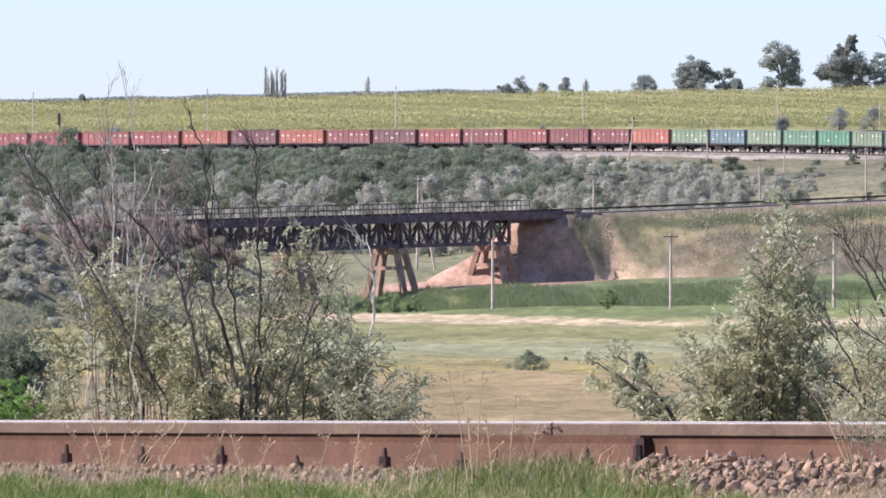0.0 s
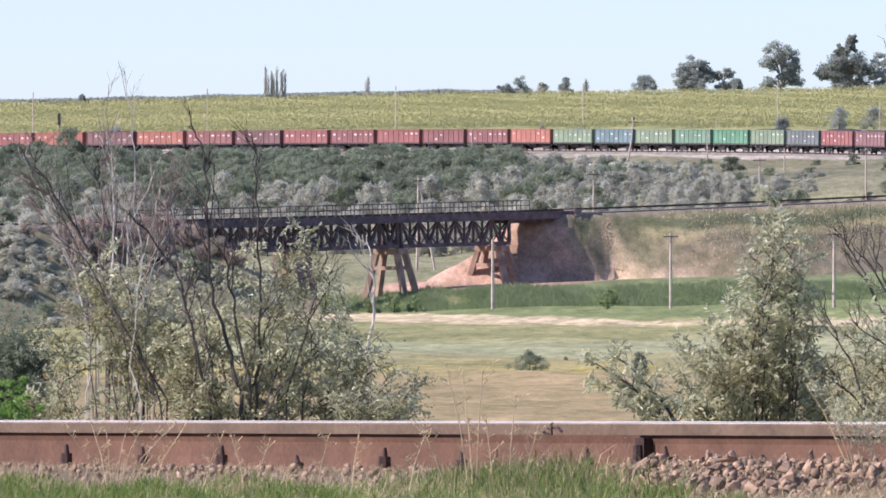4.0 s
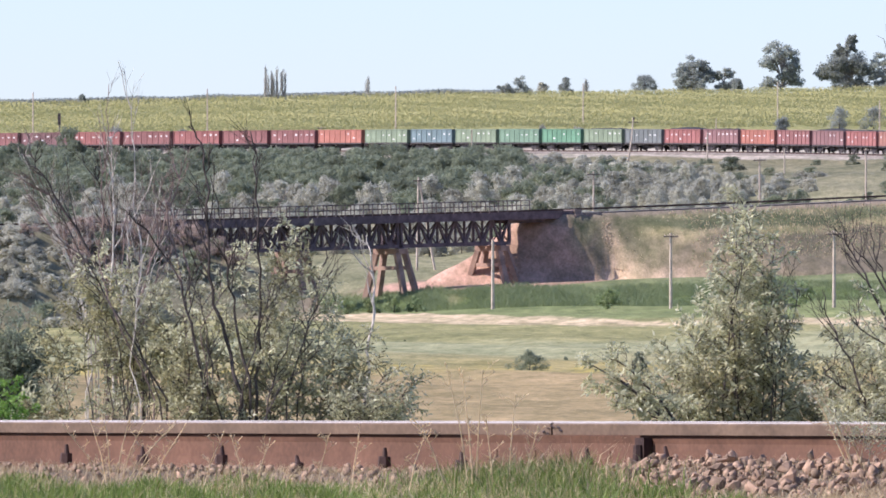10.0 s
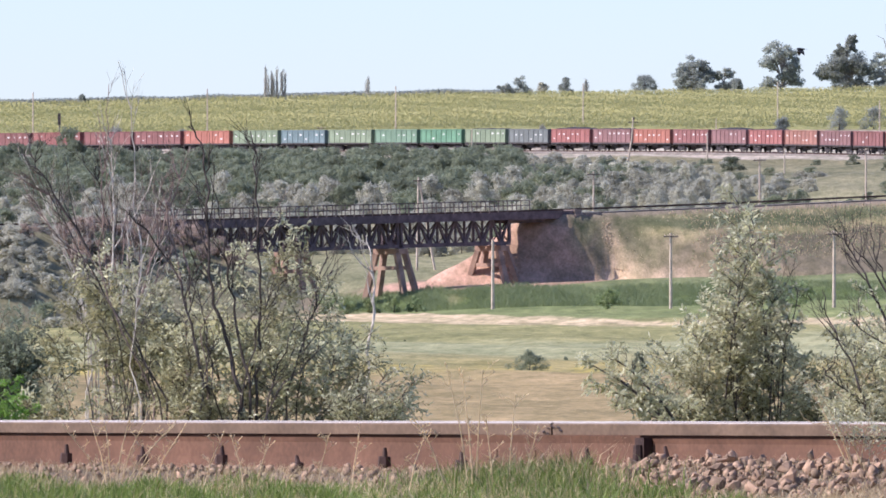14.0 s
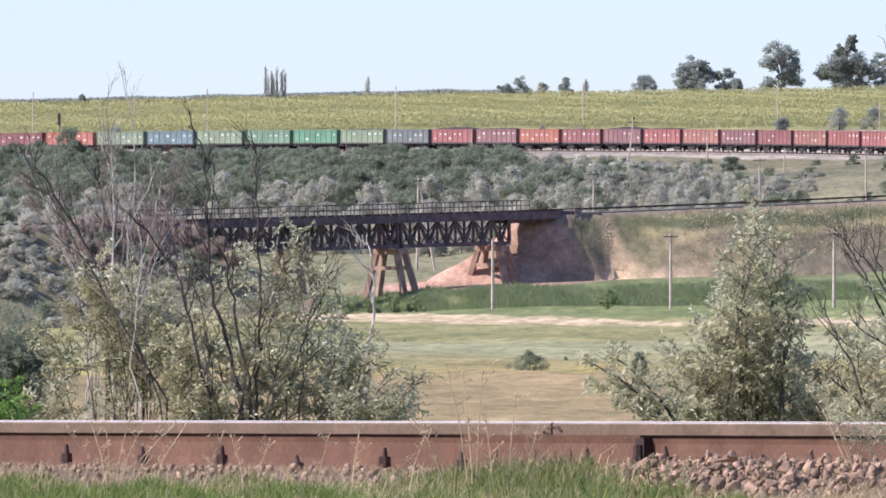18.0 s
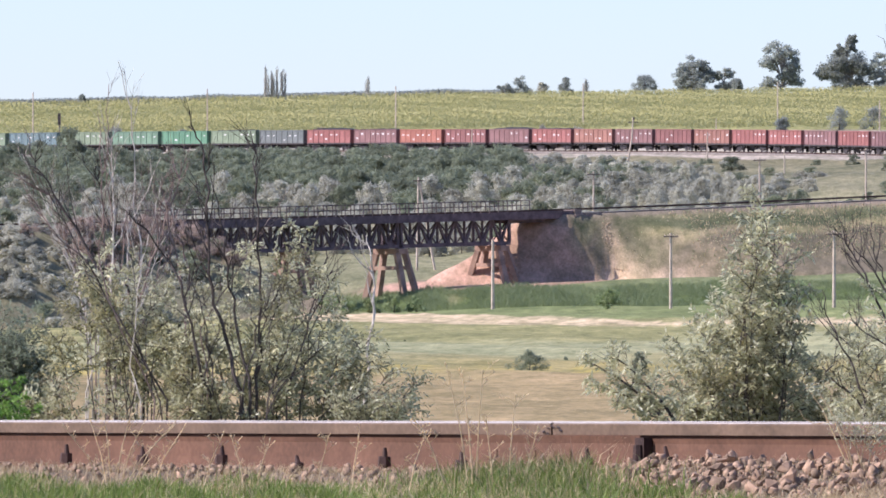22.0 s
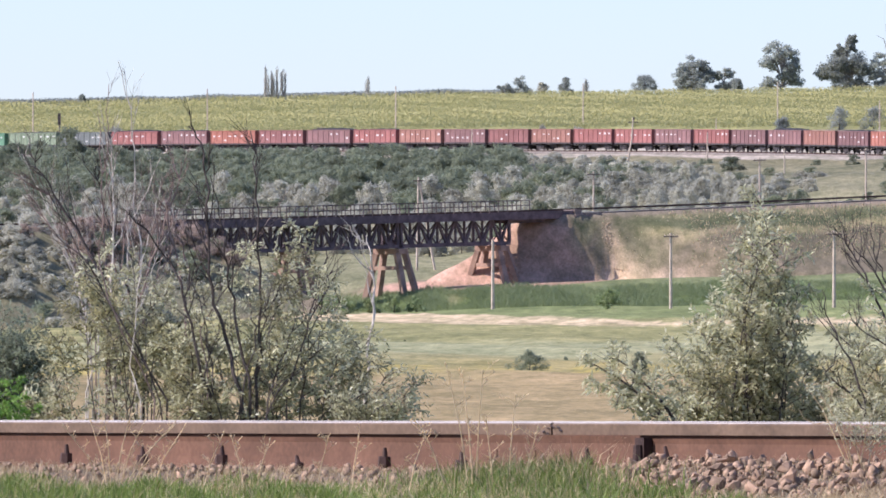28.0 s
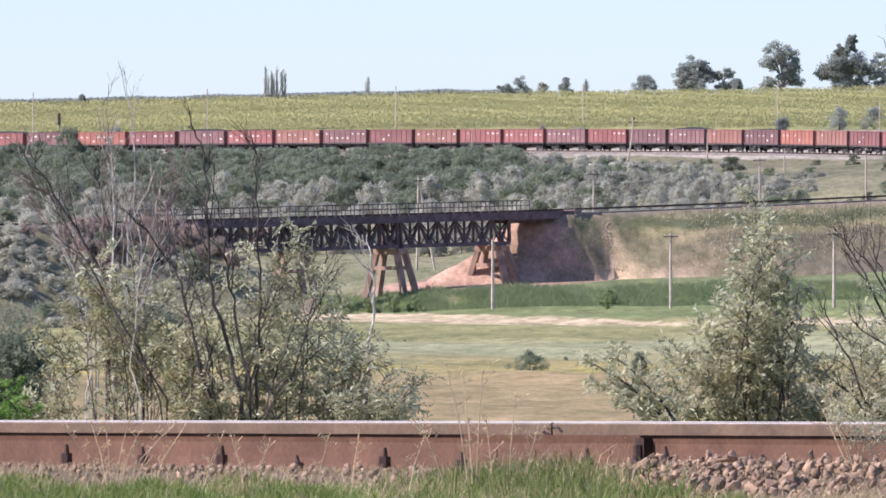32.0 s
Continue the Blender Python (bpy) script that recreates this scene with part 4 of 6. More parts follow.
def wagon(paint, load, marks):
    col, word = PAINTS[paint]
    m = MATS[paint]
    w = thing("open_wagon", pose(0, -400, -30), word + " open goods wagon with ribbed steel sides" + (", loaded" if load else ""), "goods wagon", "wagons of the train")
    hl, hw, z0, z1 = 6.36, 1.5, 1.25, 3.42
    body = Soup()
    for s in (-1, 1):
        body.box((0, s * hw, (z0 + z1) / 2), (2 * hl, 0.06, z1 - z0))
        body.box((s * (hl - 0.03), 0, (z0 + z1) / 2), (0.06, 2 * hw - 0.06, z1 - z0))
    body.box((0, 0, z0 + 0.06), (2 * hl - 0.1, 2 * hw - 0.1, 0.12))
    part("body", body, m, w)
    rim = Soup()
    for s in (-1, 1):
        rim.box((0, s * (hw + 0.03), z1 + 0.03), (2 * hl + 0.1, 0.16, 0.14))
        rim.box((s * (hl + 0.02), 0, z1 + 0.03), (0.14, 2 * hw - 0.1, 0.14))
    part("top_rim", rim, m, w)
    sill = Soup()
    for s in (-1, 1):
        sill.box((0, s * (hw + 0.02), z0 - 0.06), (2 * hl + 0.1, 0.14, 0.24))
    sill.box((0, 0, z0 - 0.2), (2 * hl + 0.3, 0.55, 0.34))
    for x in (-hl, -4.33, 0, 4.33, hl):
        sill.box((x, 0, z0 - 0.16), (0.3, 2 * hw, 0.24))
    part("underframe", sill, M_WHEEL, w)
    if paint not in STAKE:
        STAKE[paint] = (Soup().box((0, 0, (z0 + z1) / 2), (0.17, 0.08, z1 - z0 - 0.02)).mesh("side_stake", m), Soup().box((0, 0, (z0 + z1) / 2), (0.14, 0.22, z1 - z0 - 0.02)).mesh("end_stake", m))
    for s in (-1, 1):
        for i in range(9):
            part("side_stake", STAKE[paint][0], None, w).location = (-hl + 0.09 + i * (2 * hl - 0.18) / 8, s * (hw + 0.065), 0)
        for y in (-0.75, 0.75):
            part("end_stake", STAKE[paint][1], None, w).location = (s * (hl + 0.06), y, 0)
    for s in (-1, 1):
        bo = new("bogie")
        bo.parent = w
        bo.location = (s * 4.33, 0, 0)
        fr = Soup()
        for y in (-1.0, 1.0):
            fr.box((0, y, 0.66), (2.5, 0.16, 0.3)).box((0, y, 0.45), (1.0, 0.18, 0.62))
            for x in (-0.925, 0.925):
                fr.box((x, y, 0.5), (0.36, 0.2, 0.34))
        fr.box((0, 0, 0.7), (0.5, 2.2, 0.3))
        part("bogie_frame", fr, M_WHEEL, bo)
        for x in (-0.925, 0.925):
            for y in (-1, 1):
                o = part("wheel", WHEEL, None, bo)
                o.matrix_basis = pose(x, y * 0.8, 0.475, 0, 0, 0 if y > 0 else 180)
        part("coupler", Soup().box((s * 6.66, 0, 1.06), (0.62, 0.25, 0.3)).box((s * 6.82, 0.05, 1.06), (0.26, 0.4, 0.32)), M_WHEEL, w)
    part("brake_rigging", Soup().box((0.0, 0.1, 0.76), (5.4, 0.6, 0.62)).box((-2.2, 0.5, 0.62), (1.6, 0.4, 0.5)), M_WHEEL, w)
    part("brake_cylinder", Soup().tube([(-0.5, -0.7, 0.9), (0.6, -0.7, 0.9)], [0.2, 0.2], 10), M_WHEEL, w)
    if load:
        so = Soup()
        rng = random.Random(load)
        n = 14
        for i in range(n + 1):
            x = -hl + 0.1 + i * (2 * hl - 0.2) / n
            up = 0.12 + load * 0.04 * math.sin(math.pi * i / n) ** 0.5 * 4 + rng.uniform(-0.05, 0.07)
            so.v += [(x, -hw + 0.06, z1 - 0.12), (x, -0.7, z1 + up * 0.8), (x, 0.2, z1 + up), (x, hw - 0.06, z1 - 0.12)]
            if i:
                k = 4 * i
                so.f += [(k - 4 + j, k - 3 + j, k + 1 + j, k + j) for j in range(3)]
        part("load", so, M_COAL, w, "heaped dark ore")
    # painted bars of lettering on the side panels
    rng = random.Random(marks * 7 + 1)
    for i in range(8):
        xa = -hl + 0.09 + (i + 0.5) * (2 * hl - 0.18) / 8
        if rng.random() < (0.75 if marks % 2 else 0.4):
            so = Soup().box((xa + rng.uniform(-0.15, 0.15), -hw - 0.034, 2.55 + 0.12 * (marks % 3) + rng.choice((0, 0, 0, 0, -0.7))), (rng.uniform(0.3, 0.65), 0.008, rng.uniform(0.16, 0.3)))
            part("marking", so, M_MARK, w, "worn white painted bar")
    return w


ORDER = ("maroon red rust red red red red rust maroon rust dark maroon red dark red dark dark rust "  # k = -18 .. -1
         "pale blue pale green vivid pale grey red plum rust dark plum red brown plum dark brown red red plum red maroon plum brown maroon rust brown dark red maroon red").split()
WAGONS = []
TEMPLATES = {}


def make_train():
    for i, paint in enumerate(ORDER):
        k = i - 18
        load = {-10: 1, 5: 1, 8: 1, 11: 2, 12: 1, 22: 2, 24: 1, 7: 2}.get(k, 0)
        key = (paint, load, i % 3)
        if key not in TEMPLATES:
            TEMPLATES[key] = wagon(paint, load, i % 3 + 3 * len(TEMPLATES))
            w = TEMPLATES[key]
        else:
            w = copy_thing(TEMPLATES[key], pose(0, -400, -30))
        WAGONS.append((k, w))


def train_at(k, t):
    """Distance along the far railway of wagon k's middle at t seconds."""
    return (k + 0.5) * WAGON + 77.68 - (10.2397 * t - 0.05368 * t * t / 2 + 0.0013014 * t ** 3 / 6)


make_train()

# ---------------------------------------------------------------- poles and masts
def pole(x, y, top, r, material, label, name="telegraph_pole", arms=0, lean=0.0, group="poles"):
    z = gz(x, y) - 0.4
    p = thing(name, pose(x, y, z, 0, lean, 0), label, "pole", group)
    h = top - z
    part("shaft", Soup().tube([(0, 0, 0), (0, 0, h * 0.5), (0, 0, h)], [r, r * 0.88, r * 0.72], 8), material, p)
    for i in range(arms):
        zz = h - 0.35 - 0.55 * i
        arm = part("crossarm", Soup().box((0, -r, zz), (1.5, 0.1, 0.12)), M_POLEDARK, p)
        for k in (-0.62, -0.25, 0.25, 0.62):
            part("insulator", Soup().tube([(k, -r, zz + 0.06), (k, -r, zz + 0.22)], [0.05, 0.035], 6), M_POLE, arm)
    return p


pole(5.2, 1062, 17.75, 0.20, M_POLE, "tall pale concrete pole beside the sandy track", arms=0, group="poles along the stream")
pole(22.4, 1000, 17.35, 0.17, M_POLE, "pale telegraph pole with a crossarm, among reeds", arms=1, group="poles along the stream")
pole(36.3, 944, 16.6, 0.17, M_POLE, "pale telegraph pole with a crossarm, among reeds", arms=1, group="poles along the stream")
for x, y, top in ((17.4, 1175, 27.5), (38.3, 1230, 30.5), (52.4, 1260, 32.4)):
    pole(x, y, top, 0.14, M_POLE, "slim pale pole beyond the embankment", arms=1, group="poles along the embankment")
for x, top in ((-74.6, 57.7), (-42.9, 58.3), (-8.6, 58.8), (25.5, 59.3), (60.9, 59.6)):
    pole(x, 1850, top, 0.14, M_POLE, "tall thin pole at the edge of the sunflower field", group="poles by the field")
for x, y, top, r, a in ((4.7, 1655, 45.6, 0.12, 0), (41.6, 1600, 43.6, 0.13, 0), (49.7, 1480, 38.07, 0.11, 0), (-21.2, 1770, 49.3, 0.1, 1), (71.5, 1665, 50.6, 0.12, 0), (17.6, 1750, 48.3, 0.1, 0), (46.6, 1735, 49.6, 0.1, 0)):
    pole(x, y, top, r, M_POLE, "short grey trackside post", "trackside_post", a, group="trackside posts")


def strut_pole():
    x, y = -3.1, 1205
    z = gz(x, y) - 0.3
    p = thing("telegraph_pole", pose(x, y, z), "pale pole propped by a slanting strut", "pole")
    h = 27.5 - z
    part("shaft", Soup().tube([(0, 0, 0), (0.1, 0, h * 0.5), (0.2, 0, h)], [0.16, 0.14, 0.12], 8), M_POLE, p)
    part("strut", Soup().tube([(2.2, 0, 0), (0.3, 0, h * 0.95)], [0.15, 0.12], 8), M_POLE, p)
    part("crossarm", Soup().box((0.2, -0.15, h - 0.4), (1.3, 0.1, 0.12)), M_POLEDARK, p)
    x, y = 28.9, 1610
    z = gz(x, y) - 0.3
    p = thing("contact_mast", pose(x + 1.2, y, z), "dark leaning mast with a crossarm by the far railway", "mast")
    h = 46.2 - z
    part("shaft", Soup().tube([(-0.9, 0, 0), (-0.2, 0, h * 0.55), (0, 0, h)], [0.16, 0.13, 0.1], 8), M_POLE, p)
    part("crossarm", Soup().box((0, 0, h - 0.7), (1.6, 0.12, 0.14)), M_POLEDARK, p)
    part("top_fitting", Soup().box((0.1, 0, h - 0.15), (0.28, 0.3, 0.4)), M_POLEDARK, p)
    x, y = -70.2, 1860
    z = gz(x, y)
    s = thing("railway_signal", pose(x, y, z), "dark signal head on a short post by the far railway", "railway signal")
    h = 54.2 - z
    part("post", Soup().tube([(0, 0, 0), (0, 0, h)], [0.12, 0.1], 8), M_POLEDARK, s)
    hd = part("signal_head", Soup().box((0, 0, h - 1.1), (0.55, 0.35, 2.2)), M_POLEDARK, s)
    for k in (-0.7, 0, 0.7):
        part("lens_hood", Soup().tube([(0, -0.17, h - 1.1 + k), (0, -0.42, h - 1.1 + k)], [0.16, 0.17], 10), M_FEATHER, hd)


strut_pole()

# ---------------------------------------------------------------- far trees and shrubs
def tree(name, x, y, w, h, n, leaf, seed, material, label, category="tree", group="", clumps=26, tall=1.0, sink=0.15, bark=None):
    me, so = shrub_mesh("crown", w, h, n, leaf, seed, material, clumps, tall)
    t = thing(name, pose(x, y, gz(x, y) - sink), label, category, group)
    part("trunk", so, bark or M_BARK, t)
    part("crown", me, None, t)
    return t


# crown lobes of the crest trees: place across and up, half-width and half-height, as shares of the tree's width and height
LOBES = {}
LOBES["round"] = ((-0.25, 0.50, 0.20, 0.22), (-0.04, 0.66, 0.22, 0.20), (0.16, 0.64, 0.20, 0.20), (0.30, 0.46, 0.14, 0.24), (-0.14, 0.30, 0.34, 0.20), (0.15, 0.30, 0.32, 0.20), (0.0, 0.14, 0.44, 0.10), (0.0, 0.44, 0.26, 0.18))
LOBES["airy"] = ((-0.25, 0.55, 0.20, 0.22), (0.12, 0.76, 0.20, 0.18), (0.33, 0.40, 0.16, 0.16), (-0.05, 0.30, 0.22, 0.16), (0.0, 0.14, 0.40, 0.08))
LOBES["tiered"] = ((-0.12, 0.76, 0.30, 0.20), (0.15, 0.64, 0.32, 0.16), (-0.24, 0.54, 0.24, 0.11), (0.30, 0.27, 0.20, 0.12), (-0.24, 0.20, 0.18, 0.09), (0.10, 0.36, 0.16, 0.09), (0.24, 0.46, 0.18, 0.08))
LOBES["peaked"] = ((0.09, 0.76, 0.05, 0.10), (0.09, 0.88, 0.02, 0.03), (-0.09, 0.69, 0.045, 0.07), (0.05, 0.56, 0.22, 0.17), (-0.12, 0.49, 0.20, 0.15), (0.20, 0.48, 0.18, 0.15), (-0.28, 0.42, 0.14, 0.13), (-0.38, 0.30, 0.09, 0.07), (0.29, 0.36, 0.14, 0.16), (-0.15, 0.28, 0.28, 0.17), (0.18, 0.26, 0.28, 0.17), (0.0, 0.14, 0.42, 0.10))
LOBES["broken"] = ((0.12, 0.62, 0.26, 0.20), (-0.12, 0.46, 0.28, 0.2), (0.22, 0.34, 0.26, 0.22), (-0.22, 0.24, 0.26, 0.18), (0.0, 0.14, 0.42, 0.1))


def broad_tree(x, y, w, h, seed, form):
    """A crown in lobes on visible limbs: leaf masses at the limb ends, with gaps and an uneven outline."""
    rng = np.random.RandomState(seed)
    np.random.seed(seed)
    word = {"round": "rounded", "airy": "thin airy", "tiered": "tiered open", "peaked": "tall peaked", "broken": "tall half-dead"}[form]
    t = thing("tree", pose(x, y, gz(x, y) - 0.2), word + " dark tree on the crest of the field", "tree", "trees on the crest")
    so = Soup().tube([(0, 0, 0), (0.02 * w, 0, 0.3 * h), (-0.01 * w, 0, 0.62 * h), (0, 0, 0.9 * h)], [0.026 * h, 0.020 * h, 0.012 * h, 0.004 * h], 7)
    if form == "broken":
        for a in (-0.28, -0.1, 0.08, 0.2):
            so.tube([(0, 0, 0.55 * h), (a * 0.5 * w, 0.1 * a * w, 0.85 * h), (a * w, 0, (1.18 - abs(a)) * h)], [0.010 * h, 0.006 * h, 0.002 * h], 5)
    cs = []
    for lx, lz, rx, rz in LOBES[form]:
        for i in range(11 if form != "airy" else 8):
            d = rng.normal(size=3)
            d /= np.linalg.norm(d)
            d *= rng.uniform(0.45, 1.0)
            e = np.array(((lx + d[0] * rx) * w, d[1] * rx * w, (lz + d[2] * rz) * h))
            so.tube([(0, 0, max(0.12, lz - 0.22) * h), tuple(e * np.array((0.5, 0.5, 0.94))), tuple(e)], [0.009 * h, 0.006 * h, 0.002 * h], 4)
            for j in range(2):
                cs.append((*(e + rng.normal(0, 0.03, 3) * np.array((w, w, 0.7 * h))), min(rng.uniform(0.055, 0.10), 0.5 * rx) * w))
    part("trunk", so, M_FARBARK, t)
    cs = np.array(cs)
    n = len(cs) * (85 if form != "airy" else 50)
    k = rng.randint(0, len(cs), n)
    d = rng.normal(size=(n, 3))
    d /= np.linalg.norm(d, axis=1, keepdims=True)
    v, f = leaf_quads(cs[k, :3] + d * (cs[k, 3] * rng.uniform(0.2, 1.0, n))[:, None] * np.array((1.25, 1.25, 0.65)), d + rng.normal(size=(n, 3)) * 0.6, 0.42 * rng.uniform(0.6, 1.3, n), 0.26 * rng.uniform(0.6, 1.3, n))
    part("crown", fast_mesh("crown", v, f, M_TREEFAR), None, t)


def poplar(x, y, w, h, seed):
    """A slim half-bare poplar: upright shoots with thin leaves close to the stem."""
    rng = np.random.RandomState(seed)
    np.random.seed(seed)
    t = thing("poplar", pose(x, y, gz(x, y) - 0.2), "slim half-bare poplar on the crest of the field", "tree", "trees on the crest")
    so, B = Soup(), []
    for i in range(7):
        a, r = rng.uniform(0, 6.28), rng.uniform(0, 0.5) * w
        top = h * (1.0 - 0.5 * r / (0.5 * w) * rng.uniform(0.3, 1))
        b, m, e = np.array((0, 0, h * rng.uniform(0, 0.3))), np.array((math.cos(a) * r, math.sin(a) * r, top * 0.5)), np.array((math.cos(a) * r, math.sin(a) * r, top))
        so.tube([tuple(b), tuple(m), tuple(e)], [0.012 * h, 0.009 * h, 0.003 * h], 4)
        u = rng.uniform(0.1, 0.95, 110)[:, None]
        B.append(m + (e - m) * (u * 1.6 - 0.6) + rng.normal(0, 0.13, (110, 3)))
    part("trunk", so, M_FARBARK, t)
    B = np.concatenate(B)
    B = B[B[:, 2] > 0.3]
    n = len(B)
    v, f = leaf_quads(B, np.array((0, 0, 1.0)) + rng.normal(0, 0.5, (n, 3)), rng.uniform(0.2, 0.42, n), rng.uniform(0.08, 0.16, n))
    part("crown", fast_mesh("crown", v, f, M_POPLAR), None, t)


CREST = 2290
for i, (px, w, h, kind) in enumerate((
        (-40.0, 1.6, 6.3, "p"), (-38.6, 1.4, 6.7, "p"), (-37.3, 1.5, 6.0, "p"), (-35.9, 1.9, 6.4, "p"), (-16.8, 1.3, 4.2, "p"),
        (13.5, 6.0, 2.0, "b"), (17.4, 3.4, 3.7, "b"), (22.4, 2.3, 2.0, "g"), (27.6, 2.9, 3.1, "b"), (32.2, 1.4, 2.8, "p"), (45.4, 6.2, 3.4, "b"),
        (56.6, 10.2, 8.6, "round"), (63.6, 6.4, 5.6, "airy"), (76.4, 10.4, 11.4, "tiered"), (91.0, 13.6, 12.6, "peaked"), (101.0, 11.0, 13.2, "broken"), (-81.3, 1.8, 1.4, "b"), (66.5, 3.0, 2.2, "b"))):
    h += 1.3  # the sunflowers hide the lowest part
    if kind == "p":
        poplar(px, CREST, w * (1.05 + 0.2 * (i % 3)), h * (1.16, 0.98, 1.22, 1.05, 1.05)[i % 5], 40 + i)
    elif kind in LOBES:
        broad_tree(px, CREST + 6, w, h, 40 + i, kind)
    else:
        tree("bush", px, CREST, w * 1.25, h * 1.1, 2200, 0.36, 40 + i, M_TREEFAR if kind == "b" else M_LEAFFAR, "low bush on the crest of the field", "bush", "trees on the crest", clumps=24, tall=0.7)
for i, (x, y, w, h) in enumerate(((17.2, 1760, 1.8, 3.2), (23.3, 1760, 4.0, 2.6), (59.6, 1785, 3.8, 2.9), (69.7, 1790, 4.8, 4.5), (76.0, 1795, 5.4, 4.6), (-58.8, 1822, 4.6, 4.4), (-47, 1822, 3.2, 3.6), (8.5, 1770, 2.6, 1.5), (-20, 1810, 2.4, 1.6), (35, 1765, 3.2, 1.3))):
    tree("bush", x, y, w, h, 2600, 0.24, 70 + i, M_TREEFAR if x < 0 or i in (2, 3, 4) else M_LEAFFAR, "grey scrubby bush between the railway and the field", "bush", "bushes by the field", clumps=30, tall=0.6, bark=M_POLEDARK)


def bank_brush(spots):
    """Low brush that covers the bank beside the bridge, each bush on clumps of its own."""
    vs, fs, n0 = [], [], 0
    for i, (x, y, sc, sz) in enumerate(spots):
        me, _ = shrub_mesh("bank_brush", 4.7 * sc, 3.5 * sz, 1100, 0.36 * (sc + sz) / 2, 700 + i, M_LEAFFAR, clumps=22, tall=0.7)
        co = np.empty(len(me.vertices) * 3, np.float32)
        me.vertices.foreach_get("co", co)
        ix = np.empty(len(me.loops), np.int32)
        me.loops.foreach_get("vertex_index", ix)
        vs.append(co.reshape(-1, 3) + np.array([x, y, gz(x, y) - 0.15]))
        fs.append(ix.reshape(len(me.polygons), -1) + n0)
        n0 += len(me.vertices)
        bpy.data.meshes.remove(me)
    ob = part("bank_brush", fast_mesh("bank_brush", np.concatenate(vs), np.concatenate(fs), M_LEAFFAR), None)
    tagged(ob, "low silver-grey brush covering the bank beside the bridge", "brush", kind="stuff")


def scrub():
    """The belt of silver olives and dark acacias between the bridge and the far railway."""
    silver, dark = [], []
    for i in range(6):
        rs = random.Random(300 + i)
        silver.append(tree("olive_shrub", -600 - 20 * i, 1400, rs.uniform(4.0, 5.4), rs.uniform(3.0, 3.9), 2600, 0.26, 300 + i, M_LEAFFAR, "silver-grey oleaster shrub in a dense belt", "shrub", "silver shrubs", clumps=30, tall=0.7))
        dark.append(tree("acacia", -600 - 20 * i, 1440, rs.uniform(5.5, 7.5), rs.uniform(4.0, 5.0), 3000, 0.30, 320 + i, M_LEAFDARK, "dark green acacia thicket below the far railway", "tree", "dark thicket", clumps=30, tall=0.9))
    rng = random.Random(9)
    used = set()

    def put(kind, x, y, sc, sz):
        i = rng.randrange(6)
        m = pose(x, y, gz(x, y) - 0.3, 0, 0, rng.uniform(0, 360))
        if (kind, i) not in used:
            used.add((kind, i))
            o = (silver if kind == "s" else dark)[i]
        else:
            o = copy_thing((silver if kind == "s" else dark)[i], m)
        o.matrix_basis = m
        o.scale = (sc, sc, sz)

    def top_limit(x, y, h, limit):
        """Tallest height that keeps a crown's top below the line of sight slope given by limit."""
        return max(1.2, min(h, limit * y - gz(x, y)))

    # slopes seen from the eye: the thicket's upper edge runs just below the wagons' floors
    for y in range(1440, 1640, 14):
        half = 0.0436 * y * 1.06
        x = -half + rng.uniform(0, 4)
        while x < half:
            px = x / y * 18000 + 784
            if px < 930:
                lim = knots(px, [(-50, 0.0262), (60, 0.0268), (110, 0.0270), (170, 0.0259), (300, 0.0261), (930, 0.0261)])
                h = top_limit(x, y, rng.uniform(3.6, 5.2), lim)
                kind = "d" if y > 1480 or rng.random() < 0.4 else "s"
                hb = 4.5 if kind == "d" else 3.4
                put(kind, x, y, max(0.55, min(1.1, h / hb * 1.1)), h / hb)
            elif px < 1290 and y < 1590:
                lim = knots(px, [(930, 0.0254), (1080, 0.0252), (1150, 0.0245), (1290, 0.0240)])
                h = top_limit(x, y, rng.uniform(2.6, 3.8), lim)
                if px < 1090 or rng.random() < 0.6:
                    kind = "d" if rng.random() < 0.22 else "s"
                    put(kind, x, y, max(0.5, min(1.0, h / 3.4)), h / (4.5 if kind == "d" else 3.4))
            x += rng.uniform(3.4, 6.4) if px < 930 else rng.uniform(2.7, 4.9)
    for y in range(1290, 1440, 15):
        half = 0.0436 * y * 1.06
        x = -half + rng.uniform(0, 4)
        while x < half:
            px = x / y * 18000 + 784
            h = rng.uniform(2.6, 4.0)
            if px > 1050:
                h = top_limit(x, y, rng.uniform(2.0, 3.4), knots(px, [(1050, 0.0245), (1250, 0.0238), (1460, 0.0224), (1600, 0.021)]))
            if px < 1450 and not (px > 1100 and rng.random() < 0.15):
                kind = "d" if rng.random() < 0.10 else "s"
                put(kind, x, y, rng.uniform(0.7, 1.1) * (0.8 if px > 1050 else 1), h / (4.5 if kind == "d" else 3.4))
            x += rng.uniform(3.2, 5.6) if px < 1050 else rng.uniform(2.5, 4.4)
    # thickets on the left bank of the bridge and single dark bushes on the slope
    for i in range(14):
        x, y = rng.uniform(-54, -31), rng.uniform(1052, 1096)
        put("s" if i % 3 else "d", x, y, rng.uniform(0.5, 0.8), rng.uniform(0.4, 0.75))
    for i in range(9):
        x, y = rng.uniform(-32, -22), rng.uniform(1084, 1096)
        put("d", x, y, rng.uniform(0.4, 0.6), rng.uniform(0.35, 0.6))
    brush = []
    for i in range(150):
        t, off = rng.uniform(4, 50), rng.uniform(3.5, 17)
        brush.append((B_LEFT[0] - 0.69 * t + 0.72 * off, B_LEFT[1] - 0.72 * t - 0.69 * off, rng.uniform(0.3, 0.6), rng.uniform(0.2, 0.45)))
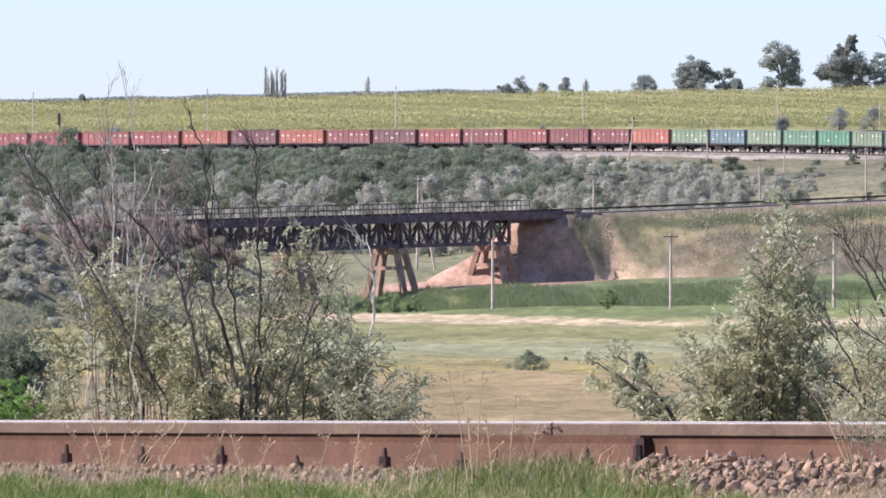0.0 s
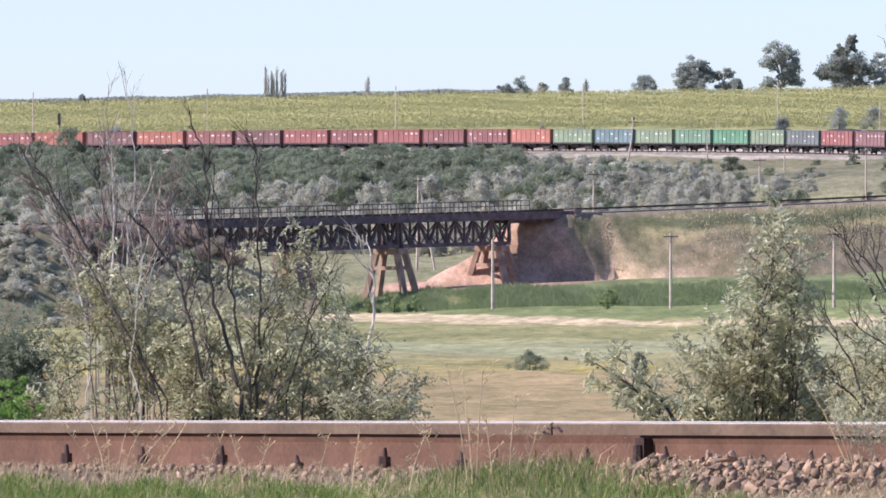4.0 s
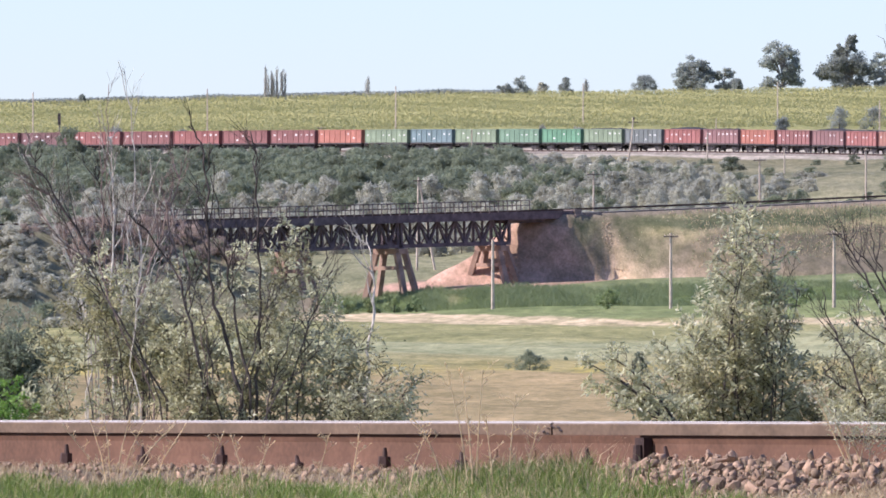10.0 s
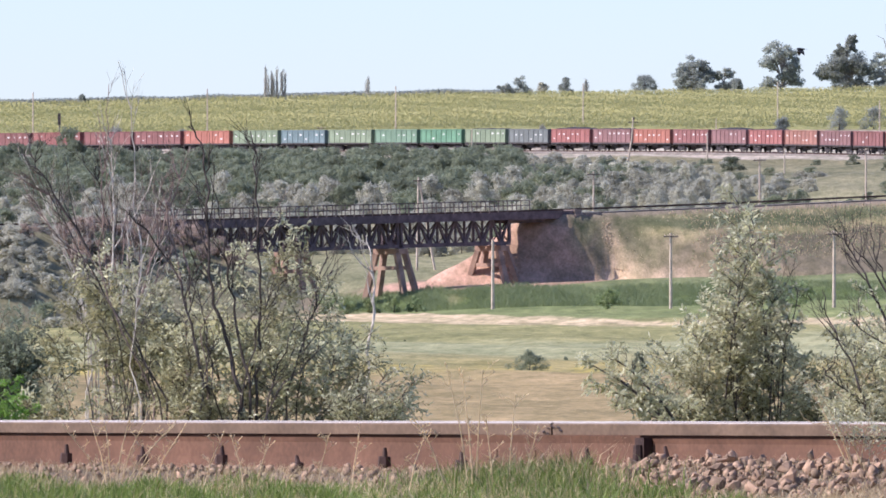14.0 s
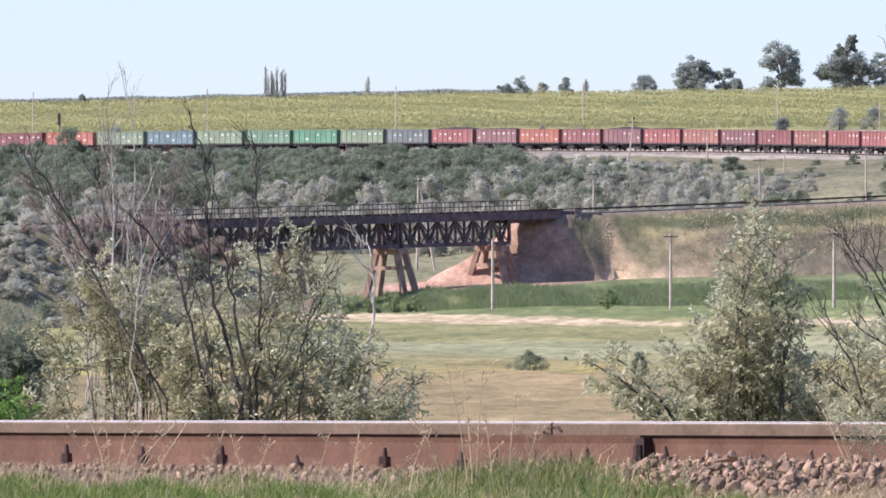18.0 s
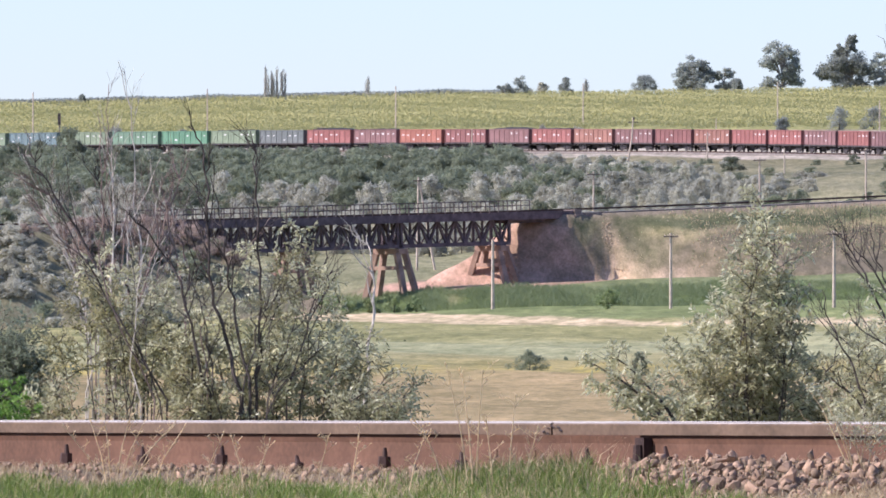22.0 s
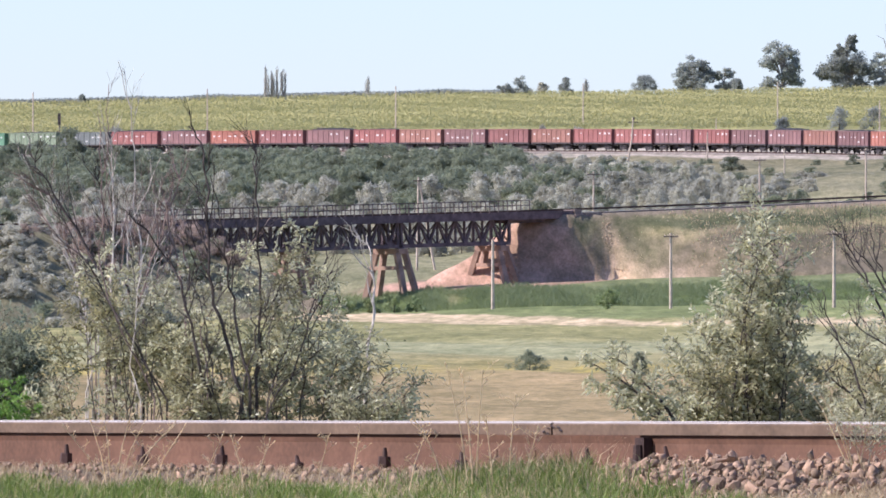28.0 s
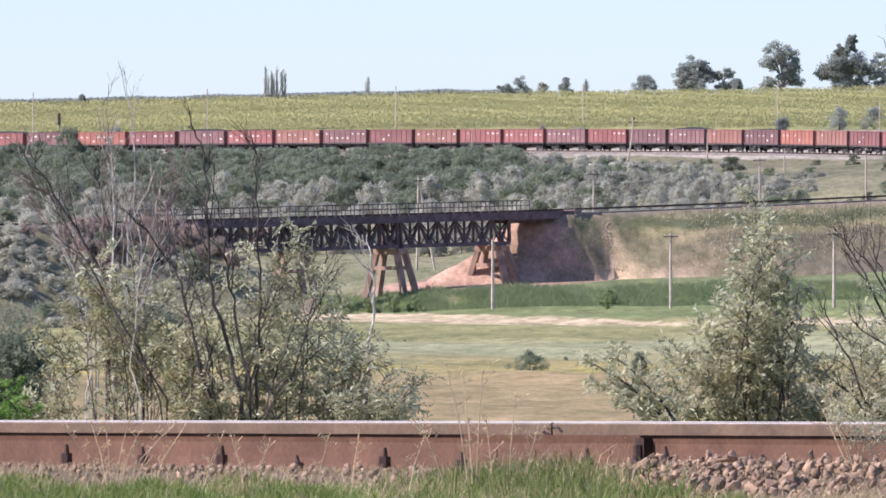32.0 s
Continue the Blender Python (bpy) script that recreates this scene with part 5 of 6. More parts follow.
    for i in range(44):
        brush.append((rng.uniform(-54, -31), rng.uniform(1052, 1096), rng.uniform(0.45, 0.7), rng.uniform(0.35, 0.65)))
    bank_brush(brush)
    put("d", -60.3, 1640, 1.0, 1.45)
    put("d", -58.6, 1632, 0.8, 1.2)
    bare = [tree("bare_shrub", -38.5 + 2 * i, 1086 + 2 * i, 3.6, 2.6, 1500, 0.2, 340 + i, M_BROWN, "brown leafless shrub on the bank beside the bridge", "shrub", "bare shrubs", clumps=20) for i in range(3)]
    for i in range(34):
        t, off = rng.uniform(-3, 24), rng.uniform(3.5, 12)
        x, y = B_LEFT[0] - 0.66 * t + 0.75 * off, B_LEFT[1] - 0.75 * t - 0.66 * off
        o = copy_thing(bare[i % 3], pose(x, y, gz(x, y) - 0.2, 0, 0, rng.uniform(0, 360)))
        o.scale = (rng.uniform(0.6, 1.0),) * 3
    for x, y, sc in ((43.5, 1530, 0.8), (38.5, 1525, 0.55), (66.0, 1480, 0.7), (60.5, 1500, 0.5), (55.2, 1262, 0.45), (58.5, 1270, 0.5), (52.0, 1440, 0.45), (47.0, 1465, 0.4), (62.0, 1420, 0.4), (56.5, 1535, 0.35), (57.0, 1300, 0.5), (54.0, 1292, 0.42), (51.5, 1288, 0.38), (59.5, 1312, 0.5)):
        put("d", x, y, sc, sc * 0.75)


scrub()
for i, (x, y, w, h, n) in enumerate(((4.56, 540, 3.1, 1.3, 4600), (10.05, 520, 1.4, 1.4, 4200), (7.6, 630, 0.5, 0.4, 300), (-3.0, 800, 0.5, 0.3, 200))):
    tree("bush", x, y, w, h, n, 0.075, 90 + i, M_LEAFDARK, "lone grey-green bush on the dry pasture", "bush", "pasture bushes", clumps=80, tall=0.3, sink=0.15)
tree("bush", 16.5, 1018, 4.0, 2.3, 1800, 0.22, 96, M_REED, "dark green bush standing in the reeds", "bush", clumps=18)
tree("bush", 33.8, 965, 4.4, 2.6, 1800, 0.22, 97, M_REED, "dark green bush standing in the reeds", "bush", clumps=18)
for i, (x, y) in enumerate(((-10.2, 1082), (-7.6, 1080), (-5.2, 1079), (-12.4, 1088), (-2.8, 1080))):
    tree("bush", x, y, 3.0, 1.6 + 0.3 * (i % 3), 1200, 0.20, 98 + i, M_REED, "leafy green bush below the bridge", "bush", "stream bushes", clumps=16)


def reeds():
    def roots(rng, n):
        q = 1078 + 46 * rng.beta(1.3, 1.4, n)
        x = rng.uniform(-46, 46, n)
        y = q - 2.2 * x
        for _ in range(12):
            y = y - (along(x, y) - q) * 0.5
        d, bz = bank_near(x, y)
        z = land(x, y)
        z[d < 9] -= 5
        low = 0.40 + 0.26 * np.sin(x * 0.5 + 1.7 * np.sin(x * 0.37)) + 0.12 * np.sin(x * 1.3 + y * 0.2)
        return np.stack([x, y, z - 0.05 - np.clip(low, 0, 0.8)], 1)

    v, f = blades(150000, roots, (0.5, 1.5), 0.022, 11, 0.9)
    tagged(new("reeds", fast_mesh("reeds", v, f, M_REED)), "strip of tall green reeds along the stream bed", "reeds", kind="stuff")

    def tufts(rng, n):
        y = 300 + 780 * rng.uniform(0, 1, n) ** 0.8
        x = rng.uniform(-1, 1, n) * 0.046 * y
        return np.stack([x, y, land(x, y) - 0.02], 1)

    v, f = blades(14000, tufts, (0.02, 0.09), 0.012, 12, 0.6)
    tagged(new("pasture_grass", fast_mesh("pasture_grass", v, f, M_STRAW)), "short dry grass scattered over the pasture", "grass", kind="stuff")

    def bank(rng, n):
        t = rng.uniform(0, 1, n)
        off = rng.uniform(2.5, 22, n)
        x, y = 14 + 50 * t + 0.75 * off, 1152 + 54 * t - 0.66 * off
        z = land(x, y)
        e = np.hypot(x - B_RIGHT[0], y - B_RIGHT[1])
        z[(e < 16) & (rng.uniform(size=n) < 0.93)] -= 6
        return np.stack([x, y, z - 0.03], 1)

    v, f = blades(9000, bank, (0.1, 0.4), 0.04, 13, 0.8)
    k = np.tile(np.random.RandomState(5).uniform(size=9000) < 0.4, 3)
    tagged(new("bank_grass", fast_mesh("bank_grass", v, f, [M_STRAW, M_REED], k.astype(int))), "rough grass and weeds on the embankment", "grass", kind="stuff")


reeds()


def gully_rubble():
    """Pale clods and stones washed down the gully beside the bridge cone."""
    npr = np.random.RandomState(31)
    meshes = [stone_mesh(40 + i) for i in range(5)]
    base = [np.array([v.co for v in m.vertices]) for m in meshes]
    tri = [np.array([p.vertices for p in m.polygons]) for m in meshes]
    V, F, k = [], [], 0
    for i in range(300):
        nx = npr.uniform(4.2, 14.0)
        ax = 1.6 + 3.5 * math.exp((3.9 - nx) / 2.7) + npr.normal(0, 0.35 + 0.10 * max(0, nx - 6))
        x, y = B_RIGHT[0] + 0.66 * ax + 0.75 * nx, B_RIGHT[1] + 0.75 * ax - 0.66 * nx
        p = base[i % 5] @ np.array(Euler(npr.uniform(0, 6.28, 3)).to_matrix()).T * (0.04 + 0.11 * npr.uniform() ** 3) + np.array([x, y, gz(x, y) + 0.02])
        V.append(p)
        F.append(tri[i % 5] + k)
        k += len(p)
    tagged(new("rubble", fast_mesh("rubble", np.concatenate(V), np.concatenate(F), M_CLOD)), "pale clods and stones washed down a gully in the bank", "rubble", kind="stuff")


gully_rubble()


def sunflowers():
    rng = np.random.RandomState(21)
    n = 66000
    y = 1780 + 522 * rng.uniform(0, 1, n)
    x = np.round(rng.uniform(-1, 1, n) * 0.0475 * y / 0.7) * 0.7 + rng.normal(0, 0.35, n)
    edge = np.where(x < 0, 1838 - x * 0.9, 1838 - x * 0.7)
    k = y > edge
    x, y = x[k], y[k]
    n = len(x)
    root = np.stack([x, y, land(x, y)], 1)
    h = rng.uniform(1.28, 1.58, n)
    V, F, I = [], [], []
    top = root + np.array([0, 0, 1.0]) * h[:, None]
    # four drooping leaves to a plant and a head that faces the morning side
    for j in range(4):
        a = rng.uniform(0, 6.28, n)
        d = np.stack([np.cos(a), np.sin(a), rng.uniform(-0.2, 0.5, n)], 1)
        b = root + np.array([0, 0, 1.0]) * (h * rng.uniform(0.35, 0.95, n))[:, None]
        v, f = leaf_quads(b, d, rng.uniform(0.22, 0.40, n), rng.uniform(0.2, 0.34, n), 0.3)
        F.append(f + sum(len(q) for q in V))
        V.append(v)
        I.append(np.zeros(n))
    bloom = 0.6 + 0.28 * np.sin(y / 34 + x / 70) + 0.12 * np.sin(y / 13 - x / 21)  # the rows flower unevenly
    r = np.where(rng.uniform(size=n) < bloom, rng.uniform(0.07, 0.14, n), 0.03)
    nv = np.stack([-0.75 + rng.normal(0, 0.25, n), -0.5 + rng.normal(0, 0.25, n), 0.25 + 0 * r], 1)
    nv /= np.linalg.norm(nv, axis=1, keepdims=True)
    s = np.cross(nv, np.array([0, 0, 1.0]))
    s /= np.linalg.norm(s, axis=1, keepdims=True)
    u = np.cross(s, nv)
    c = top + nv * 0.1
    v = np.stack([c + s * r[:, None], c + u * r[:, None], c - s * r[:, None], c - u * r[:, None]], 1).reshape(-1, 3)
    F.append(np.arange(4 * n).reshape(n, 4) + sum(len(q) for q in V))
    V.append(v)
    I.append(np.ones(n))
    me = fast_mesh("sunflower_field", np.concatenate(V), np.concatenate(F), [M_SUNLEAF, M_SUNHEAD], np.concatenate(I))
    tagged(new("sunflower_field", me), "wide field of sunflowers in bloom on the rise", "sunflowers", kind="stuff")

    def roots(rng, n):
        x = rng.uniform(-112, 20, n)
        y = 2304 + rng.uniform(0, 6, n)
        return np.stack([x, y, land(x, y)], 1)

    v, f = blades(15000, roots, (1.7, 2.5), 0.30, 17, 0.5)
    tagged(new("crest_hedge", fast_mesh("crest_hedge", v, f, M_TREEFAR)), "thin dark hedge along the crest", "hedge", kind="stuff")


sunflowers()

# ---------------------------------------------------------------- foreground bushes
SWAYING = []  # limbs that sway: object, rest place, sway share, phase


def limb(bush, base, tip, r0, seed, sides=13, bare=0.45, spray=0.42, twigs=5, leaves=9, material=None, share=1.0, leaf=0.062, bark=None, rise=0.62):
    """A limb that rises and then leans out, with side sprays of leafy twigs; the leaves are a part of the limb."""
    rng = random.Random(seed)
    npr = np.random.RandomState(seed)
    np.random.seed(seed)
    base, tip = Vector(base), Vector(tip)
    e = tip - base
    L = e.length
    c = Vector((0.30 * e.x, 0.35 * e.y, rise * e.z)) + Vector((rng.uniform(-1, 1), rng.uniform(-1, 1), 0)) * 0.06 * L
    pts = []
    for i in range(11):
        t = i / 10
        w = Vector((rng.uniform(-1, 1), rng.uniform(-1, 1), rng.uniform(-0.5, 0.5))) * L * 0.010 * (0 < i < 10)
        pts.append(c * (2 * t * (1 - t)) + e * (t * t) + w)
    so = Soup().tube(pts, [r0 * (1 - 0.9 * i / 10) for i in range(11)], 6)
    Bs, Ds = [], []

    def leafy(q, n, d):
        """Narrow leaves to both sides of a twig, drooping a little."""
        across = d.cross(Vector((rng.gauss(0, 1), rng.gauss(0, 1), rng.gauss(0, 1)))).normalized()
        for j in range(n):
            u = (j + 0.7) / n
            Bs.append(q[0].lerp(q[-1], u) + Vector((rng.gauss(0, 1), rng.gauss(0, 1), rng.gauss(0, 1))) * 0.006)
            Ds.append(d * 0.75 + across * (0.75 if j % 2 else -0.75) + Vector((rng.gauss(0, 0.3), rng.gauss(0, 0.3), rng.gauss(-0.12, 0.3))))

    for i in range(sides):
        t = bare + (1 - bare) * (i + rng.random()) / sides
        k = min(9, int(t * 10))
        p = pts[k].lerp(pts[k + 1], t * 10 - k)
        main = (pts[k + 1] - pts[k]).normalized()
        a = 2.4 * i + rng.uniform(-0.6, 0.6)
        d = (main * 0.62 + Vector((math.cos(a), math.sin(a) * 0.8, rng.uniform(-0.15, 0.35))) * 0.85).normalized()
        ln = spray * rng.uniform(0.55, 1.35) * (1.25 - 0.75 * t)
        q = [p, p + d * ln * 0.5 + Vector((0, 0, 0.04 * ln)), p + d * ln + Vector((0, 0, -0.06 * ln))]
        if spray > 0.1:
            so.tube(q, [0.0055, 0.0038, 0.0016], 4)
        for m in range(twigs):
            u = 0.2 + 0.8 * (m + rng.random()) / twigs
            b = q[0].lerp(q[1], u * 2) if u < 0.5 else q[1].lerp(q[2], u * 2 - 1)
            g = (d * 0.7 + Vector((rng.gauss(0, 0.6), rng.gauss(0, 0.6), rng.gauss(0.1, 0.45)))).normalized()
            tl = 0.36 * spray * rng.uniform(0.6, 1.3)
            tw = [b, b + g * tl + Vector((0, 0, -0.08 * tl))]
            if spray > 0.1:
                so.tube(tw, [0.0022, 0.001], 3)
            leafy(tw, leaves, g)
    leafy([pts[8], pts[10]], leaves * 2, (pts[10] - pts[8]).normalized())
    o = part("limb", so, bark or M_BARK, bush)
    o.location = base
    n = len(Bs)
    v, f = leaf_quads(np.array([tuple(b) for b in Bs]), np.array([tuple(d) for d in Ds]), leaf * npr.uniform(0.6, 1.3, n), leaf * npr.uniform(0.24, 0.36, n), 0.10)
    part("leaves", fast_mesh("leaves", v, f, material or M_LEAF), None, o)
    SWAYING.append((o, base.copy(), share, rng.uniform(0, 6.28)))
    return o


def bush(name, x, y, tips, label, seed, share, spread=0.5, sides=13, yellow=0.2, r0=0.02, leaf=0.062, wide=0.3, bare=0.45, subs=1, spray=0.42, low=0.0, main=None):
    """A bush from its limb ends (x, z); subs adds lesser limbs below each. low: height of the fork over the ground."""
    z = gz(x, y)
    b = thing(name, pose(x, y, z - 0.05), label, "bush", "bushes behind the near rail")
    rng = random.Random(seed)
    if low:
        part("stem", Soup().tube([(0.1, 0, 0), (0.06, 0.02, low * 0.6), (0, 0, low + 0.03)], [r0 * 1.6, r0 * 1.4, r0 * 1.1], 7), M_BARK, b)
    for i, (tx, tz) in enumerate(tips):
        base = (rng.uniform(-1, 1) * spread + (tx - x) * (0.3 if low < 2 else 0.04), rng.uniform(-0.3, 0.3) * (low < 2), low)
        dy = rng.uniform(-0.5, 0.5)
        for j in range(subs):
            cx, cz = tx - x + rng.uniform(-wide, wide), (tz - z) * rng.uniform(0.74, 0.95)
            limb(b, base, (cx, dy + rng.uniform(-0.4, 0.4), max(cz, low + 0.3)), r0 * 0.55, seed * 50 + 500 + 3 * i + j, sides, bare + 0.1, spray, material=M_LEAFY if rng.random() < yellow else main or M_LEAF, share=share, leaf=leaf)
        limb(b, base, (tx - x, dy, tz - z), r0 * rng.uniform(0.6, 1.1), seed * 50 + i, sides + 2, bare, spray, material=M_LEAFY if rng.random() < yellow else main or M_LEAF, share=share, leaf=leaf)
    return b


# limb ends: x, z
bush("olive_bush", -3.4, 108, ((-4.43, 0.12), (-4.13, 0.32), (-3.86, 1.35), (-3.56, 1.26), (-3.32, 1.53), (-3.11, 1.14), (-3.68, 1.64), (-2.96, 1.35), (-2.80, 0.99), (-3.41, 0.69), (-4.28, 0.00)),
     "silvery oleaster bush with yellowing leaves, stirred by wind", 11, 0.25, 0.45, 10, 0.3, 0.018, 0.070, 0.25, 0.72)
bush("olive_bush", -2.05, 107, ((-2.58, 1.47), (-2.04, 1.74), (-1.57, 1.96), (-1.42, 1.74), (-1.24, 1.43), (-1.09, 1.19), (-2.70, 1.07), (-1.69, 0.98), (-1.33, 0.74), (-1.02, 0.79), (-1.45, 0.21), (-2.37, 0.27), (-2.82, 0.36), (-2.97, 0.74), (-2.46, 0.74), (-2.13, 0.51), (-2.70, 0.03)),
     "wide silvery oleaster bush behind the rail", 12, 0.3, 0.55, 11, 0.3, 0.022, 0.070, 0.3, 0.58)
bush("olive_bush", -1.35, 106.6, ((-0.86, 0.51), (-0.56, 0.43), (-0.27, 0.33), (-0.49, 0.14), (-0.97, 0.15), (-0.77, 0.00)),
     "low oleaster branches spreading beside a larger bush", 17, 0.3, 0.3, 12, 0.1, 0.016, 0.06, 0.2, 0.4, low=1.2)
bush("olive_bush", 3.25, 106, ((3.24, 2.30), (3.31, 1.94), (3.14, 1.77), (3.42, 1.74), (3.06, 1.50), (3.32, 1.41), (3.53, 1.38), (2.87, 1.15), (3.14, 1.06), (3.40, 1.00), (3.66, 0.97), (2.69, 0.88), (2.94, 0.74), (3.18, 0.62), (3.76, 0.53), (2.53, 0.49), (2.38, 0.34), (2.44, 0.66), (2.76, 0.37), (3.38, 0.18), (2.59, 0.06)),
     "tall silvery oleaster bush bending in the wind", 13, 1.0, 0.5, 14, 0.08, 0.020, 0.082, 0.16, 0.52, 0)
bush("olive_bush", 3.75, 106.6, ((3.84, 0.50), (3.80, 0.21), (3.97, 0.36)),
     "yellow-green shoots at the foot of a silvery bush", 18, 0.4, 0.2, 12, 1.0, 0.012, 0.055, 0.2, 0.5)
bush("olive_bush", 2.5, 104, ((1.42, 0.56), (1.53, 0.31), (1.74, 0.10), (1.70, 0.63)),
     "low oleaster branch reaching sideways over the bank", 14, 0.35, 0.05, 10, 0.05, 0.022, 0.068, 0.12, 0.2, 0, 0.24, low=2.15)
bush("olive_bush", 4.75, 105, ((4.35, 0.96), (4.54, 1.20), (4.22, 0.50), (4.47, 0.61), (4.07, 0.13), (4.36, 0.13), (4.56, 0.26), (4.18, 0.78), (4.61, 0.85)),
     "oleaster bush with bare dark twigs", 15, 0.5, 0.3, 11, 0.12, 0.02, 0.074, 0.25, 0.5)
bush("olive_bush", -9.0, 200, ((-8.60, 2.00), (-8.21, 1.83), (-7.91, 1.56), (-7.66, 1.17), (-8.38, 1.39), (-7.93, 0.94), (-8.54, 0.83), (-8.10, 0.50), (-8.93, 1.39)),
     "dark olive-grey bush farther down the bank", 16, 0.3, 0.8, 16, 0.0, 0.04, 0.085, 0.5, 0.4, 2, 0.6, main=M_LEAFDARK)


def sapling(pts, r0, seed, material, label, side=7, spread=0.5, y=108.9):
    """A bare stem through (x, z) places with side branches."""
    rng = random.Random(seed)
    r0 *= 1.35
    x0, z0 = pts[0]
    g = gz(x0, y)
    t = thing("dead_sapling", pose(x0, y, g - 0.05), label, "sapling", "bare saplings")
    q0 = [Vector((0, 0, 0))] + [Vector((x - x0, rng.uniform(-0.05, 0.05), z - g)) for x, z in pts]
    q = [q0[0]]
    for a, b in zip(q0[:-1], q0[1:]):
        for k in (1, 2, 3):
            q.append(a.lerp(b, k / 3) + Vector((rng.gauss(0, 0.018), rng.gauss(0, 0.018), 0)) * (k < 3))
    n = len(q)
    so = Soup().tube(q, [r0 * (1 - 0.70 * i / (n - 1)) for i in range(n)], 6)
    part("stem", so, material, t)
    for i in range(side):
        u = rng.uniform(0.42, 0.97) * (n - 1)
        k = min(n - 2, int(u))
        p = q[k].lerp(q[k + 1], u - k)
        up = (q[k + 1] - q[k]).normalized()
        d = (up + Vector((rng.choice((-1, 1)) * rng.uniform(0.3, 1) * spread * 1.4, rng.uniform(-0.4, 0.4), 0.1))).normalized()
        ln = rng.uniform(0.3, 0.95) * (1.15 - 0.85 * u / (n - 1))
        e = [p, p + d * ln * 0.35 + Vector((rng.gauss(0, 0.02), 0, 0)), p + d * ln * 0.65 + Vector((0, 0, 0.08 * ln)), p + (d * 0.8 + Vector((0, 0, 0.35))) * ln]
        s2 = Soup().tube(e, [r0 * 0.42, r0 * 0.32, r0 * 0.22, r0 * 0.1], 5)
        for _ in range(4):
            m = e[1].lerp(e[3], rng.uniform(0.1, 0.9))
            s2.tube([m, m + (d + Vector((rng.uniform(-0.8, 0.8), 0, rng.uniform(0, 0.6)))) * 0.16], [r0 * 0.16, r0 * 0.06], 4)
        part("side_branch", s2, material, t)
    return t


DARKWOOD = "dark leafless sapling rising out of a bush"
BROWNWOOD = "thin brown leafless sapling rising out of a bush"
PALEWOOD = "bleached leafless sapling rising out of a bush"
sapling(((-2.75, 0.9), (-2.85, 1.7), (-2.95, 2.2), (-3.0, 2.4)), 0.014, 3, M_TWIG, BROWNWOOD, 6, 0.6)
sapling(((-3.55, 1.2), (-3.53, 1.9), (-3.54, 2.6), (-3.56, 2.95)), 0.012, 4, M_DEAD, PALEWOOD, 7, 0.5)
sapling(((-3.26, 1.24), (-3.23, 1.66), (-3.32, 2.21), (-3.30, 2.57), (-3.34, 2.99), (-3.40, 3.42), (-3.48, 3.78)), 0.009, 5, M_DEAD, PALEWOOD, 3, 0.35)
sapling(((-3.56, 1.12), (-3.59, 1.42), (-3.84, 1.82), (-4.11, 2.27), (-4.29, 2.57), (-4.44, 2.80)), 0.012, 6, M_BARK, DARKWOOD, 8, 0.5)
sapling(((-3.3, 1.1), (-3.0, 1.9), (-2.85, 2.4), (-2.8, 2.7)), 0.012, 7, M_TWIG, BROWNWOOD, 6, 0.5)
sapling(((-3.5, 1.0), (-3.8, 1.6), (-4.2, 2.0), (-4.45, 2.35)), 0.010, 8, M_TWIG, BROWNWOOD, 8, 0.6)
sapling(((-0.84, 0.06), (-0.79, 0.51), (-0.75, 0.97), (-0.73, 1.36), (-0.77, 1.69), (-0.82, 1.92)), 0.016, 9, M_DEAD, PALEWOOD, 4, 0.9)
sapling(((-3.82, 0.0), (-3.80, 0.7), (-3.83, 1.3)), 0.013, 10, M_DEAD, PALEWOOD, 3, 0.6)
sapling(((-3.2, 0.9), (-3.45, 1.5), (-3.6, 2.1), (-3.75, 2.6)), 0.011, 12, M_BARK, DARKWOOD, 8, 0.6)
sapling(((-1.5, 0.6), (-1.42, 1.1), (-1.32, 1.5), (-1.25, 1.75)), 0.011, 13, M_BARK, DARKWOOD, 5, 0.6)
sapling(((4.34, -0.06), (4.25, 0.16), (3.99, 0.37), (3.90, 0.49)), 0.013, 40, M_BARK, DARKWOOD, 3, 0.5, 104.6)
sapling(((4.34, 0.15), (4.22, 0.49), (4.06, 0.76), (3.94, 1.03), (3.90, 1.28)), 0.011, 41, M_BARK, DARKWOOD, 4, 0.5, 104.6)
sapling(((4.68, 0.49), (4.56, 0.71), (4.34, 0.84), (4.18, 0.98)), 0.010, 42, M_BARK, DARKWOOD, 4, 0.5, 104.6)
sapling(((4.74, 0.96), (4.51, 1.34), (4.34, 1.60), (4.21, 1.74), (4.04, 1.86)), 0.010, 43, M_BARK, DARKWOOD, 5, 0.5, 104.6)
sapling(((4.74, 1.08), (4.52, 1.42), (4.43, 1.66), (4.42, 1.98)), 0.009, 44, M_BARK, DARKWOOD, 4, 0.5, 104.6)
sapling(((4.75, 1.0), (4.55, 1.4), (4.4, 1.7), (4.3, 1.85)), 0.013, 15, M_BARK, DARKWOOD, 9, 0.8)

sapling(((-3.53, 1.12), (-3.65, 1.48), (-3.96, 2.03), (-4.17, 2.33), (-4.50, 2.51)), 0.011, 20, M_TWIG, BROWNWOOD, 7, 0.5)
sapling(((-2.69, 1.12), (-2.78, 1.72), (-2.87, 2.03), (-2.96, 2.27), (-3.02, 2.44)), 0.01, 24, M_TWIG, BROWNWOOD, 5, 0.6)
sapling(((-3.59, 1.12), (-3.61, 1.60), (-3.63, 2.09), (-3.65, 2.57), (-3.67, 2.96), (-3.70, 3.24)), 0.009, 25, M_TWIG, BROWNWOOD, 3, 0.3)
sapling(((-3.50, 1.12), (-3.53, 1.72), (-3.56, 2.27), (-3.59, 2.75), (-3.61, 3.24), (-3.58, 3.54)), 0.008, 26, M_TWIG, BROWNWOOD, 3, 0.3)
